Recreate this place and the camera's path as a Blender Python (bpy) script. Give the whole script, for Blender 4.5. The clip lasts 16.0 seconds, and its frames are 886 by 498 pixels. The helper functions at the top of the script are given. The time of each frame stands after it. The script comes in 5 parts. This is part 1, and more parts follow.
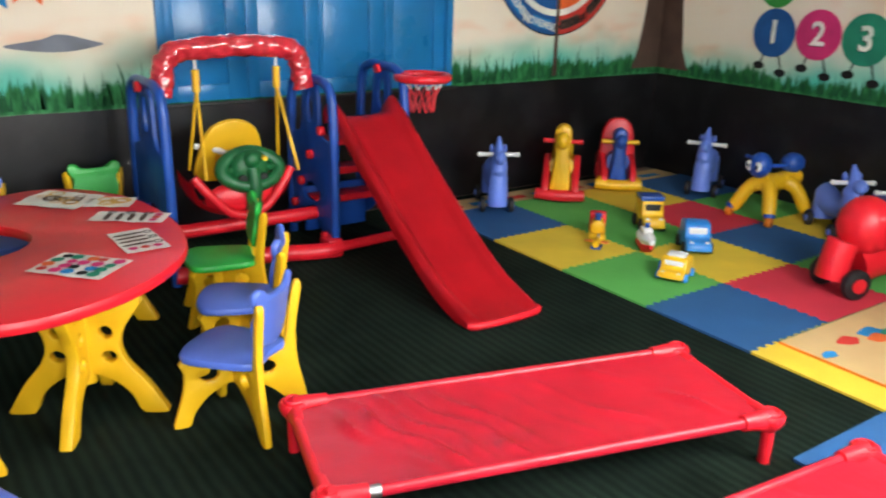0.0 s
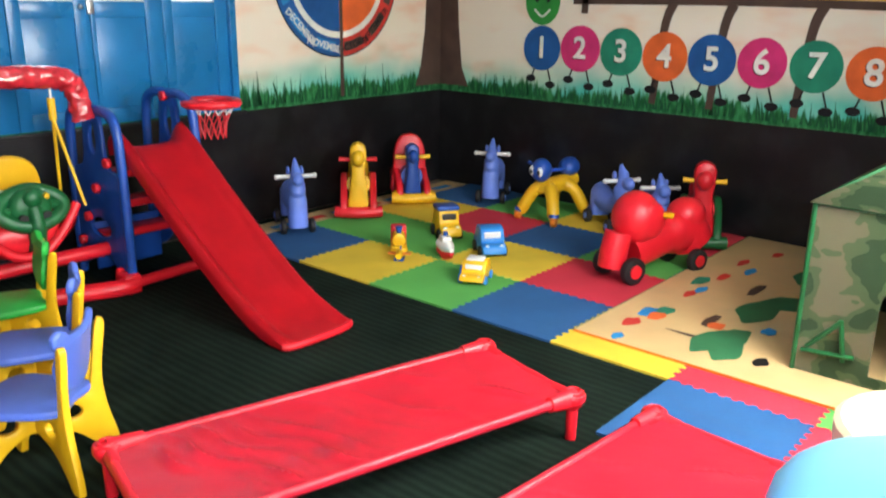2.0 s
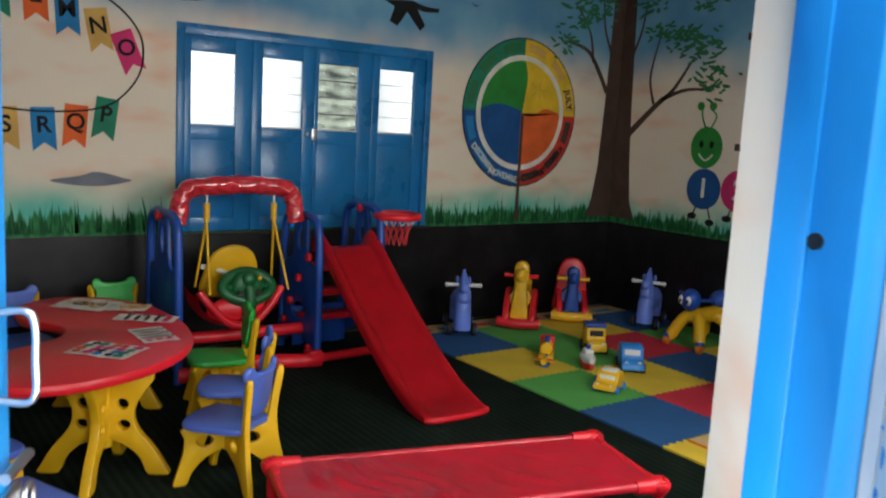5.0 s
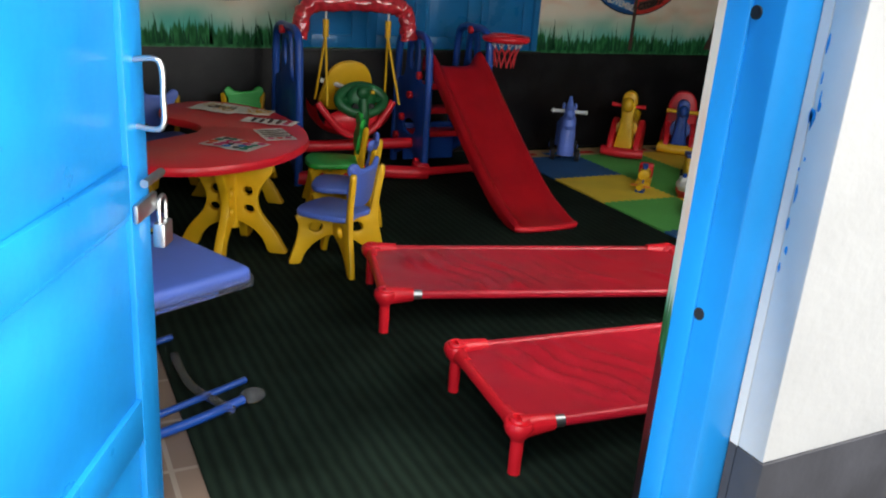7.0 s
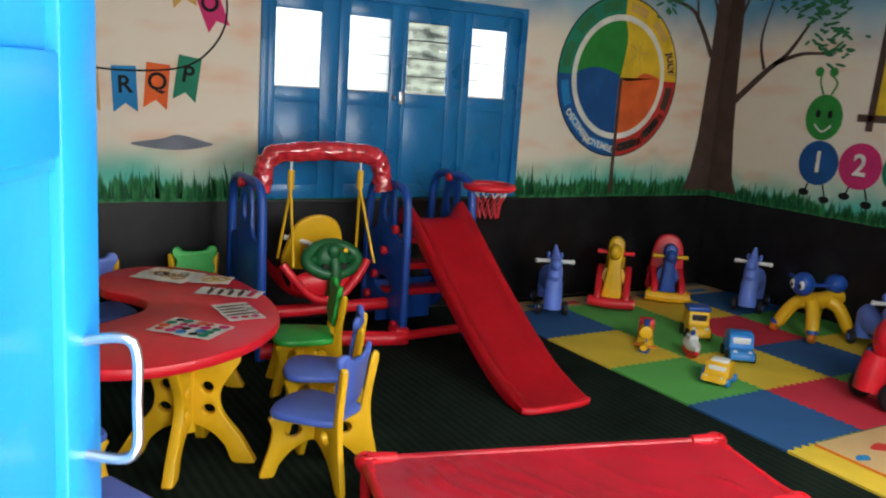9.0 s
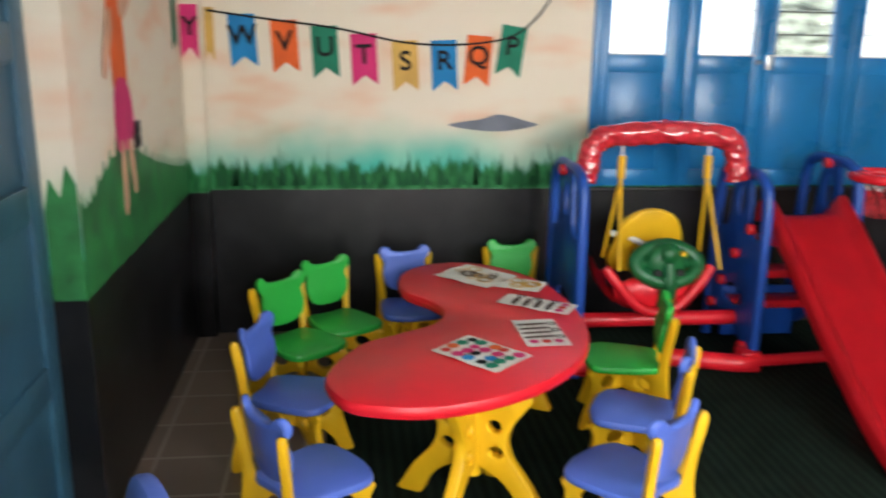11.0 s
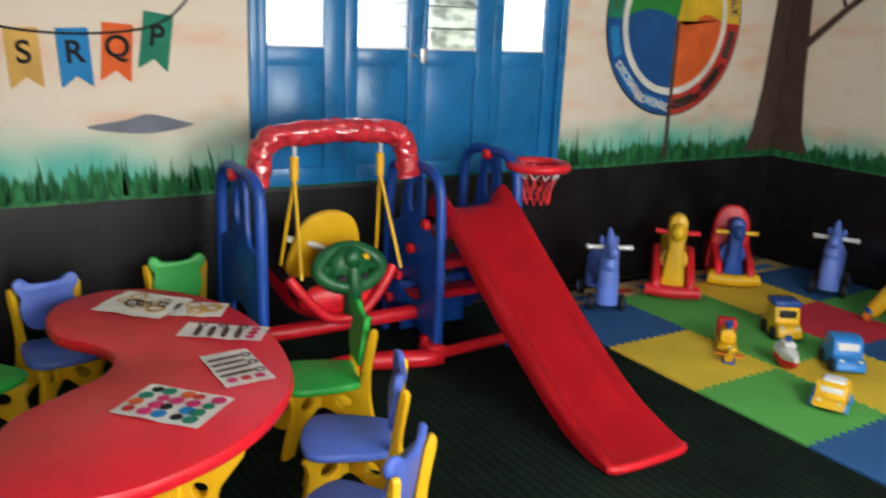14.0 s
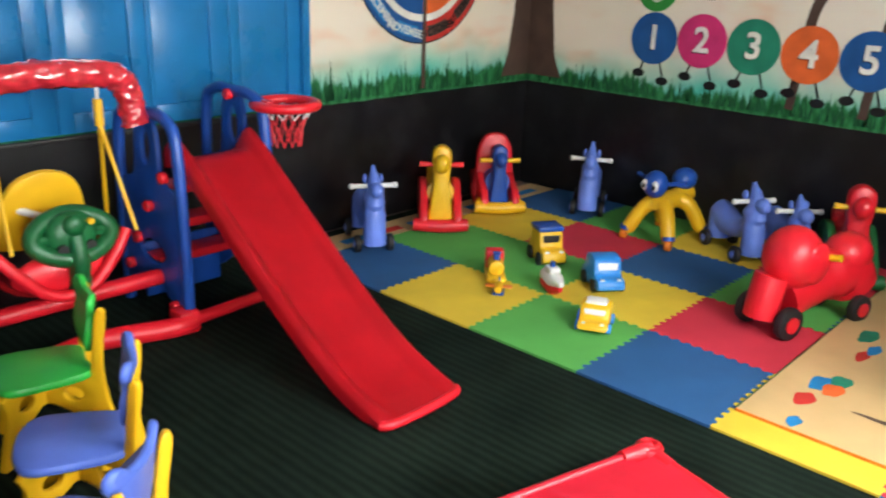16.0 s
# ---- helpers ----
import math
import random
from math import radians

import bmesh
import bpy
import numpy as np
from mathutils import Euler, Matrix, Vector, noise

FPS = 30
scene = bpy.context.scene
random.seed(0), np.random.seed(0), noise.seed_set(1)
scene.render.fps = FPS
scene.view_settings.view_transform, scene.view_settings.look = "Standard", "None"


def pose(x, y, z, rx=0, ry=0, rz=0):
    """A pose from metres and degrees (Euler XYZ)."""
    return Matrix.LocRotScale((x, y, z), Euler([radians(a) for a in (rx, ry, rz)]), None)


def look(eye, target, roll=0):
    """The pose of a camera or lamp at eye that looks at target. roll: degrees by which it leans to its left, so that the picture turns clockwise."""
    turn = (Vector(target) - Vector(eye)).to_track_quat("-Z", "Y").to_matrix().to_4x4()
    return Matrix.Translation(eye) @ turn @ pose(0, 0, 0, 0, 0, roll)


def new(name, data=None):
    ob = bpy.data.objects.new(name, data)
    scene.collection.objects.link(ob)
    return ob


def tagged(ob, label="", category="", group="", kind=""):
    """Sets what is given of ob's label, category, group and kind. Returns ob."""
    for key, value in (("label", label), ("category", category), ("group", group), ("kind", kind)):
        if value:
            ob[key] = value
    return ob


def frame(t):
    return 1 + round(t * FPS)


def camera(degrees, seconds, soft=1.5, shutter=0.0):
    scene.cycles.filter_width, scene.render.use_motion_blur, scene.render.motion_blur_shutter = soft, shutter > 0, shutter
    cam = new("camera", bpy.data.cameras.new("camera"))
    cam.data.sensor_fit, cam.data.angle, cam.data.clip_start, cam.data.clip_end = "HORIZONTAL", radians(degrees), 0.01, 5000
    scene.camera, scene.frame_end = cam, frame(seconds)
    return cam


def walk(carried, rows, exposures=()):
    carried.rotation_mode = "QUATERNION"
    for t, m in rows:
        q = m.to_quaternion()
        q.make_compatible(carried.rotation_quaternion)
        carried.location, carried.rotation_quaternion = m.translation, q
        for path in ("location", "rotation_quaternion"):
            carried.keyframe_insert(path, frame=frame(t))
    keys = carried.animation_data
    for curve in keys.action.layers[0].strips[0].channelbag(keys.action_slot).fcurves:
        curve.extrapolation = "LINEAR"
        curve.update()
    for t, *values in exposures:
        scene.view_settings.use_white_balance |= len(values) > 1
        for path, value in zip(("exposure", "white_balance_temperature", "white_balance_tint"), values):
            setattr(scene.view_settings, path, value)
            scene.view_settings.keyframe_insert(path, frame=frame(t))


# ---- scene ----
cam = camera(55.9, 16.0, 2.0, 0.5)
PATH = [
    (0, (-3.007, -1.908, 1.555), (-1.909, -0.364, 0.914), 1.7),
    (0.5, (-3.056, -1.915, 1.544), (-1.799, -0.49, 0.92), 1.4),
    (1, (-3.074, -1.919, 1.537), (-1.688, -0.619, 0.915), 1.7),
    (1.5, (-3.098, -1.916, 1.521), (-1.64, -0.69, 0.91), 1.6),
    (2, (-3.085, -1.951, 1.553), (-1.625, -0.714, 0.971), 0.9),
    (2.5, (-3.106, -1.961, 1.594), (-1.652, -0.633, 1.242), 1.0),
    (3, (-3.12, -1.947, 1.607), (-1.684, -0.563, 1.462), 1.6),
    (3.5, (-3.139, -2.039, 1.614), (-1.818, -0.541, 1.507), 2.8),
    (3.7, (-3.136, -2.12, 1.594), (-1.891, -0.56, 1.473), 3.2),
    (5.8, (-3.439, -2.865, 1.54), (-2.361, -1.244, 1.081), 3.8),
    (6, (-3.403, -2.906, 1.515), (-2.391, -1.26, 1.0), 4.3),
    (6.5, (-3.377, -3.018, 1.498), (-2.483, -1.35, 0.851), 4.7),
    (7, (-3.372, -3.045, 1.507), (-2.506, -1.374, 0.833), 4.3),
    (7.5, (-3.388, -2.901, 1.506), (-2.48, -1.217, 0.924), 4.3),
    (8, (-3.394, -2.666, 1.564), (-2.383, -0.993, 1.142), 4.2),
    (8.2, (-3.386, -2.594, 1.571), (-2.35, -0.928, 1.18), 4.1),
    (10.3, (-3.105, -1.711, 1.528), (-2.239, 0.041, 1.103), 2.0),
    (10.5, (-3.07, -1.674, 1.554), (-2.375, 0.144, 1.091), 1.7),
    (11, (-2.907, -1.594, 1.606), (-2.679, 0.326, 1.096), 1.0),
    (11.5, (-2.82, -1.545, 1.622), (-2.907, 0.389, 1.121), -0.1),
    (12, (-2.792, -1.531, 1.643), (-2.937, 0.415, 1.204), -1.4),
    (12.5, (-2.809, -1.497, 1.666), (-2.727, 0.467, 1.294), -0.8),
    (13, (-2.88, -1.41, 1.66), (-2.446, 0.507, 1.293), 0.5),
    (13.5, (-2.954, -1.278, 1.646), (-2.16, 0.508, 1.221), 1.8),
    (14, (-2.999, -1.228, 1.65), (-1.965, 0.401, 1.122), 2.6),
    (14.5, (-2.963, -1.261, 1.648), (-1.845, 0.28, 1.037), 2.7),
    (15, (-2.896, -1.246, 1.643), (-1.693, 0.215, 0.996), 2.2),
    (15.5, (-2.821, -1.172, 1.649), (-1.534, 0.205, 0.979), 2.0),
    (16, (-2.721, -1.081, 1.627), (-1.319, 0.185, 0.969), 2.2),
]
walk(cam, [(t, look(eye, target, roll)) for t, eye, target, roll in PATH],
     exposures=[(0, 1.7), (0.8, 1.85), (2.0, 1.9), (2.6, 1.6), (3.2, 1.5), (3.7, 1.5), (5.6, 0.25), (7.2, 0.25), (7.6, 0.25), (8.2, 0.4), (10.3, 1.5), (12.5, 1.45), (13.5, 1.4), (14.1, 1.4), (14.7, 1.75), (16, 1.9)])

# ---------- world, sun, large lights ----------
world = bpy.data.worlds.new("overcast_sky")
scene.world = world
world.use_nodes = True
wn = world.node_tree.nodes
sky = wn.new("ShaderNodeTexSky")
sky.sky_type = "NISHITA"
sky.sun_disc = False
sky.sun_elevation, sky.sun_rotation = radians(64), radians(184)
wn["Background"].inputs[1].default_value = 0.15
world.node_tree.links.new(sky.outputs[0], wn["Background"].inputs[0])
sun = new("sun", bpy.data.lights.new("sun", "SUN"))
sun.data.energy, sun.data.angle, sun.data.color = 5.0, radians(14), (1, 0.95, 0.87)
sun.matrix_world = look((-3.7, -10.2, 15), (-3.2, -3, 0))


def window_light(name, eye, target, w, h, power):
    lamp = new(name, bpy.data.lights.new(name, "AREA"))
    lamp.data.shape, lamp.data.size, lamp.data.size_y, lamp.data.energy = "RECTANGLE", w, h, power
    lamp.data.color = (1.0, 0.975, 0.915)
    lamp.matrix_world = look(eye, target)
    return lamp


# Added fill lamp, just inside a south window that is only assumed.
window_light("daylight_fill_south", (-0.6, -2.05, 1.7), (-1.3, 1.8, 0.1), 1.8, 1.3, 48)
window_light("daylight_entrance", (-2.93, -2.10, 1.2), (-2.75, 1.8, 0.3), 0.7, 1.7, 20)

# ---------- materials ----------


def mat(name, col, rough=0.5, var=0.12, scale=6.0, bump=0.15, bscale=60.0, metal=0.0, spec=0.5, coat=0.0):
    """A painted or moulded surface: colour with stains at two scales, fine relief."""
    m = bpy.data.materials.new(name)
    m.use_nodes = True
    nt = m.node_tree
    b = nt.nodes["Principled BSDF"]
    tc = nt.nodes.new("ShaderNodeTexCoord")
    n1, n2 = nt.nodes.new("ShaderNodeTexNoise"), nt.nodes.new("ShaderNodeTexNoise")
    n1.inputs["Scale"].default_value, n2.inputs["Scale"].default_value = scale, bscale
    n1.inputs["Detail"].default_value = 5
    nt.links.new(tc.outputs["Object"], n1.inputs["Vector"])
    nt.links.new(tc.outputs["Object"], n2.inputs["Vector"])
    r = nt.nodes.new("ShaderNodeMapRange")
    r.inputs[1].default_value, r.inputs[2].default_value = 0.3, 0.7
    r.inputs[3].default_value, r.inputs[4].default_value = 1 - var, 1 + var
    nt.links.new(n1.outputs["Fac"], r.inputs[0])
    mul = nt.nodes.new("ShaderNodeVectorMath")
    mul.operation = "SCALE"
    mul.inputs[0].default_value = col
    nt.links.new(r.outputs[0], mul.inputs["Scale"])
    nt.links.new(mul.outputs[0], b.inputs["Base Color"])
    r2 = nt.nodes.new("ShaderNodeMapRange")
    r2.inputs[3].default_value, r2.inputs[4].default_value = max(rough - 0.1, 0.03), min(rough + 0.12, 1)
    nt.links.new(n1.outputs["Fac"], r2.inputs[0])
    nt.links.new(r2.outputs[0], b.inputs["Roughness"])
    bp = nt.nodes.new("ShaderNodeBump")
    bp.inputs["Strength"].default_value, bp.inputs["Distance"].default_value = bump, 0.004
    nt.links.new(n2.outputs["Fac"], bp.inputs["Height"])
    nt.links.new(bp.outputs[0], b.inputs["Normal"])
    b.inputs["Metallic"].default_value = metal
    b.inputs["Specular IOR Level"].default_value = spec
    b.inputs["Coat Weight"].default_value = coat
    return m


def mural_mat():
    """Wall painting: black dado, grass, teal haze, cream with peach clouds, blue sky."""
    m = mat("mural_paint", (0.8, 0.76, 0.64), 0.45, 0.04, 3, 0.25, 25)
    nt = m.node_tree
    b = nt.nodes["Principled BSDF"]
    L = nt.links.new
    g = nt.nodes.new("ShaderNodeNewGeometry")
    sx = nt.nodes.new("ShaderNodeSeparateXYZ")
    L(g.outputs["Position"], sx.inputs[0])

    def noise_of(scale, detail=3, stretch=None):
        n = nt.nodes.new("ShaderNodeTexNoise")
        n.inputs["Scale"].default_value, n.inputs["Detail"].default_value = scale, detail
        if stretch:
            mp = nt.nodes.new("ShaderNodeMapping")
            mp.inputs["Scale"].default_value = stretch
            L(g.outputs["Position"], mp.inputs[0])
            L(mp.outputs[0], n.inputs[0])
        else:
            L(g.outputs["Position"], n.inputs[0])
        return n.outputs["Fac"]

    def math_of(op, a, c, d=None):
        n = nt.nodes.new("ShaderNodeMath")
        n.operation = op
        for i, v in enumerate((a, c, d)):
            if v is None:
                continue
            if isinstance(v, (int, float)):
                n.inputs[i].default_value = v
            else:
                L(v, n.inputs[i])
        return n.outputs[0]

    def mix_of(f, a, c):
        n = nt.nodes.new("ShaderNodeMix")
        n.data_type = "RGBA"
        L(f, n.inputs[0])
        for i, v in ((6, a), (7, c)):
            if isinstance(v, tuple):
                n.inputs[i].default_value = (*v, 1)
            else:
                L(v, n.inputs[i])
        return n.outputs[2]

    def step_of(v, lo, hi):
        n = nt.nodes.new("ShaderNodeMapRange")
        n.interpolation_type = "SMOOTHSTEP"
        n.inputs[1].default_value, n.inputs[2].default_value = lo, hi
        L(v, n.inputs[0])
        return n.outputs[0]

    z = sx.outputs[2]
    soft = math_of("MULTIPLY_ADD", noise_of(1.6), 0.5, z)      # z + about a quarter
    blades = math_of("MULTIPLY_ADD", noise_of(1, 2, (34, 34, 4)), -0.22, z)
    hill = math_of("MULTIPLY_ADD", noise_of(1.1, 1), -0.25, blades)
    cream = mix_of(step_of(noise_of(2.2, 2, (1, 1, 2.6)), 0.45, 0.85), (0.79, 0.71, 0.58), (0.78, 0.46, 0.30))
    sky_c = mix_of(step_of(noise_of(1.5, 3), 0.35, 0.7), (0.10, 0.29, 0.48), (0.22, 0.45, 0.58))
    c = mix_of(step_of(soft, 2.2, 2.62), cream, sky_c)
    teal = mix_of(step_of(noise_of(2.5), 0.4, 0.65), (0.08, 0.50, 0.40), (0.22, 0.60, 0.46))
    c = mix_of(step_of(soft, 1.42, 1.10), c, teal)
    grass = mix_of(step_of(noise_of(9, 4, (3, 3, 1)), 0.35, 0.7), (0.012, 0.10, 0.030), (0.04, 0.24, 0.08))
    c = mix_of(step_of(hill, 0.69, 0.64), c, grass)
    dado = mix_of(step_of(noise_of(5, 5), 0.4, 0.75), (0.006, 0.006, 0.007), (0.016, 0.016, 0.018))
    edge = math_of("MULTIPLY_ADD", noise_of(6), 0.012, z)
    c = mix_of(step_of(edge, 0.787, 0.783), c, dado)
    L(c, b.inputs["Base Color"])
    L(mix_of(step_of(z, 0.78, 0.79), (0.42, 0.42, 0.42), (0.12, 0.12, 0.12)), b.inputs["Specular IOR Level"])
    r = mix_of(step_of(z, 0.78, 0.79), (0.36, 0.36, 0.36), (0.6, 0.6, 0.6))
    L(r, b.inputs["Roughness"])
    return m


def carpet_mat():
    m = mat("ribbed_carpet", (0.010, 0.020, 0.014), 0.95, 0.5, 9, 0.5, 220, spec=0.04)
    nt = m.node_tree
    g = nt.nodes.new("ShaderNodeNewGeometry")
    w = nt.nodes.new("ShaderNodeTexWave")
    w.inputs["Scale"].default_value, w.inputs["Distortion"].default_value = 7.0, 1.2
    w.inputs["Detail Scale"].default_value = 1.5
    nt.links.new(g.outputs["Position"], w.inputs[0])
    mx = nt.nodes.new("ShaderNodeMix")
    mx.data_type = "RGBA"
    mx.inputs[6].default_value, mx.inputs[7].default_value = (0.007, 0.012, 0.009, 1), (0.012, 0.021, 0.015, 1)
    nt.links.new(w.outputs["Fac"], mx.inputs[0])
    n = nt.nodes.new("ShaderNodeTexNoise")
    n.inputs["Scale"].default_value, n.inputs["Detail"].default_value = 2.5, 6
    nt.links.new(g.outputs["Position"], n.inputs[0])
    m2 = nt.nodes.new("ShaderNodeMix")
    m2.data_type, m2.blend_type = "RGBA", "MULTIPLY"
    m2.inputs[0].default_value = 0.8
    nt.links.new(mx.outputs[2], m2.inputs[6])
    r = nt.nodes.new("ShaderNodeMapRange")
    r.inputs[1].default_value, r.inputs[2].default_value = 0.3, 0.7
    r.inputs[3].default_value, r.inputs[4].default_value = 0.55, 1.5
    nt.links.new(n.outputs["Fac"], r.inputs[0])
    nt.links.new(r.outputs[0], m2.inputs[7])
    nt.links.new(m2.outputs[2], nt.nodes["Principled BSDF"].inputs["Base Color"])
    bump = next(x for x in nt.nodes if x.bl_idname == "ShaderNodeBump")
    bump.inputs["Strength"].default_value = 0.25
    bump.inputs["Distance"].default_value = 0.008
    add = nt.nodes.new("ShaderNodeMath")
    add.operation = "ADD"
    nt.links.new(w.outputs["Fac"], add.inputs[0])
    nt.links.new(bump.inputs["Height"].links[0].from_socket, add.inputs[1])
    nt.links.new(add.outputs[0], bump.inputs["Height"])
    return m


def lino_mat():
    """Printed floor covering: brown with small light squares."""
    m = mat("printed_lino", (0.25, 0.17, 0.12), 0.5, 0.25, 4, 0.1, 40)
    nt = m.node_tree
    g = nt.nodes.new("ShaderNodeNewGeometry")
    br = nt.nodes.new("ShaderNodeTexBrick")
    br.offset = 0.0
    br.inputs["Color1"].default_value = (0.20, 0.145, 0.11, 1)
    br.inputs["Color2"].default_value = (0.15, 0.11, 0.085, 1)
    br.inputs["Mortar"].default_value = (0.27, 0.23, 0.19, 1)
    br.inputs["Scale"].default_value = 1.0
    br.inputs["Brick Width"].default_value = br.inputs["Row Height"].default_value = 0.28
    br.inputs["Mortar Size"].default_value = 0.008
    nt.links.new(g.outputs["Position"], br.inputs[0])
    nt.links.new(br.outputs[0], nt.nodes["Principled BSDF"].inputs["Base Color"])
    return m


def glass_mat(name, col, rough, mix=0.0):
    m = mat(name, col, rough, 0.03)
    b = m.node_tree.nodes["Principled BSDF"]
    b.inputs["Transmission Weight"].default_value = 1.0 - mix
    b.inputs["IOR"].default_value = 1.3
    return m


# Surface that emits its own mottled colour.
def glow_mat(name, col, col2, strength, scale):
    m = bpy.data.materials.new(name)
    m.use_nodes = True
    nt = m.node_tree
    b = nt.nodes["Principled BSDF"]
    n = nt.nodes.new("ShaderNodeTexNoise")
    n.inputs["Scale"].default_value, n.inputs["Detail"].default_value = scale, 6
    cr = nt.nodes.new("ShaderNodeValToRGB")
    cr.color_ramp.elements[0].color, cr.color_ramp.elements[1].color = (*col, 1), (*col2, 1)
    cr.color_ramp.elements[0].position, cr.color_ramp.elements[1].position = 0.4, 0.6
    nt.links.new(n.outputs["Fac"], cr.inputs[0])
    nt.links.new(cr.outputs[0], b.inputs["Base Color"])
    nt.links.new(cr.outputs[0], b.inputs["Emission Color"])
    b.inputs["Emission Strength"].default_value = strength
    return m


MURAL, CARPET, LINO = mural_mat(), carpet_mat(), lino_mat()
RED = mat("red_plastic", (0.70, 0.012, 0.024), 0.36, 0.10, 5, 0.10, 90)
BLUE = mat("blue_plastic", (0.010, 0.07, 0.36), 0.36, 0.12, 5, 0.10, 90)
YELLOW = mat("yellow_plastic", (0.80, 0.46, 0.010), 0.40, 0.10, 5, 0.10, 90)
GREEN = mat("green_plastic", (0.025, 0.42, 0.055), 0.40, 0.10, 5, 0.10, 90)
DGREEN = mat("dark_green_plastic", (0.006, 0.115, 0.032), 0.40, 0.15, 8, 0.10, 90)
SEATBLUE = mat("periwinkle_plastic", (0.085, 0.16, 0.58), 0.42, 0.10, 5, 0.12, 90)
RIDEBLUE = mat("ride_on_blue_plastic", (0.14, 0.24, 0.74), 0.40, 0.12, 6, 0.10, 90)
CYAN = mat("pale_blue_plastic", (0.20, 0.55, 0.80), 0.40, 0.08, 4, 0.1, 90)
CREAM = mat("cream_plastic", (0.80, 0.68, 0.45), 0.45, 0.08, 4, 0.1, 90)
WHITE = mat("white_plastic", (0.75, 0.75, 0.73), 0.40, 0.06, 6, 0.1, 90)
BLACK = mat("black_rubber", (0.010, 0.010, 0.011), 0.6, 0.2, 8, 0.2, 120)
ORANGE = mat("orange_plastic", (0.75, 0.20, 0.015), 0.4, 0.1, 6, 0.1, 90)
COTRED = mat("red_coated_fabric", (0.49, 0.010, 0.026), 0.34, 0.12, 5, 0.45, 14)
WRAP = mat("red_foam_in_plastic_wrap", (0.58, 0.025, 0.04), 0.16, 0.30, 26, 1.0, 32, spec=0.9, coat=0.8)
DOORBLUE = mat("blue_gloss_paint", (0.010, 0.17, 0.42), 0.28, 0.16, 3, 0.35, 14)
ENTRYBLUE = mat("bright_blue_gloss_paint", (0.010, 0.24, 0.62), 0.30, 0.14, 3, 0.35, 14)
TEALBLUE = mat("dull_blue_paint", (0.030, 0.10, 0.16), 0.40, 0.22, 4, 0.3, 16)
OUTWALL = mat("white_limewash", (0.80, 0.79, 0.74), 0.8, 0.06, 5, 0.3, 40)
OUTDADO = mat("black_bitumen_paint", (0.055, 0.055, 0.062), 0.6, 0.3, 6, 0.3, 40)
CEIL = mat("ceiling_board", (0.44, 0.43, 0.42), 0.7, 0.10, 2, 0.2, 30)
CONCRETE = mat("bare_concrete", (0.20, 0.18, 0.16), 0.8, 0.3, 3, 0.4, 40)
STEEL = mat("galvanised_steel", (0.55, 0.56, 0.57), 0.35, 0.15, 20, 0.2, 80, metal=1)
GLASS = glass_mat("frosted_pane", (0.9, 0.93, 0.95), 0.35)
CLEAR = glass_mat("clear_louvre_glass", (0.9, 0.94, 0.93), 0.05)
FOAM = {k: mat(k + "_foam", c, 0.85, 0.10, 4, 0.5, 260, spec=0.2) for k, c in dict(
    blue=(0.028, 0.11, 0.28), green=(0.11, 0.42, 0.09), yellow=(0.74, 0.53, 0.050), red=(0.60, 0.038, 0.065)).items()}
TAN = mat("printed_play_mat", (0.62, 0.43, 0.20), 0.5, 0.10, 3, 0.1, 60)
PAINT = {k: mat("mural_" + k, c, 0.7, 0.16, 7, 0.2, 30, spec=0.2) for k, c in dict(
    black=(0.012, 0.012, 0.013), blue=(0.015, 0.09, 0.28), pink=(0.60, 0.035, 0.16), green=(0.02, 0.22, 0.13), leaf=(0.035, 0.17, 0.07),
    orange=(0.72, 0.13, 0.03), yellow=(0.75, 0.50, 0.03), bark=(0.085, 0.052, 0.040), white=(0.75, 0.73, 0.66), red=(0.55, 0.04, 0.03),
    gold=(0.62, 0.38, 0.10), sky=(0.02, 0.22, 0.50), skin=(0.66, 0.38, 0.26), grass=(0.012, 0.09, 0.035), cloud=(0.18, 0.20, 0.24),
    caterpillar=(0.03, 0.25, 0.045)).items()}
CAMO = mat("camouflage_fabric", (0.10, 0.14, 0.07), 0.8, 0.2, 5, 0.3, 50)
_n = CAMO.node_tree
_v = _n.nodes.new("ShaderNodeTexNoise")
_v.inputs["Scale"].default_value = 5
_c = _n.nodes.new("ShaderNodeValToRGB")
_c.color_ramp.interpolation = "CONSTANT"
for _i, (_p, _k) in enumerate(((0, (0.020, 0.050, 0.016)), (0.47, (0.060, 0.095, 0.036)), (0.56, (0.12, 0.115, 0.062)))):
    _e = _c.color_ramp.elements[_i] if _i < 2 else _c.color_ramp.elements.new(_p)
    _e.position, _e.color = _p, (*_k, 1)
_n.links.new(_v.outputs["Fac"], _c.inputs[0])
_n.links.new(_c.outputs[0], _n.nodes["Principled BSDF"].inputs["Base Color"])

# ---------- mesh helpers ----------


def finish(name, bm, material, parent=None, label="", angle=38):
    bmesh.ops.recalc_face_normals(bm, faces=bm.faces)
    for f in bm.faces:
        f.smooth = True
    for e in bm.edges:
        e.smooth = not (len(e.link_faces) == 2 and e.calc_face_angle(0) > radians(angle))
    me = bpy.data.meshes.new(name)
    bm.to_mesh(me)
    bm.free()
    me.materials.append(material)
    ob = new(name, me)
    ob.parent = parent
    if label:
        ob["label"] = label
    return ob


part = finish


def thing(name, label, category, group="", m=None):
    ob = new(name)
    ob.empty_display_size = 0.05
    ob.matrix_basis = m or Matrix()
    return tagged(ob, label, category, group)


def solo(name, bm, material, label, category, group="", kind="", m=None):
    ob = finish(name, bm, material)
    if m:
        ob.matrix_basis = m
    return tagged(ob, label, category, group, kind)


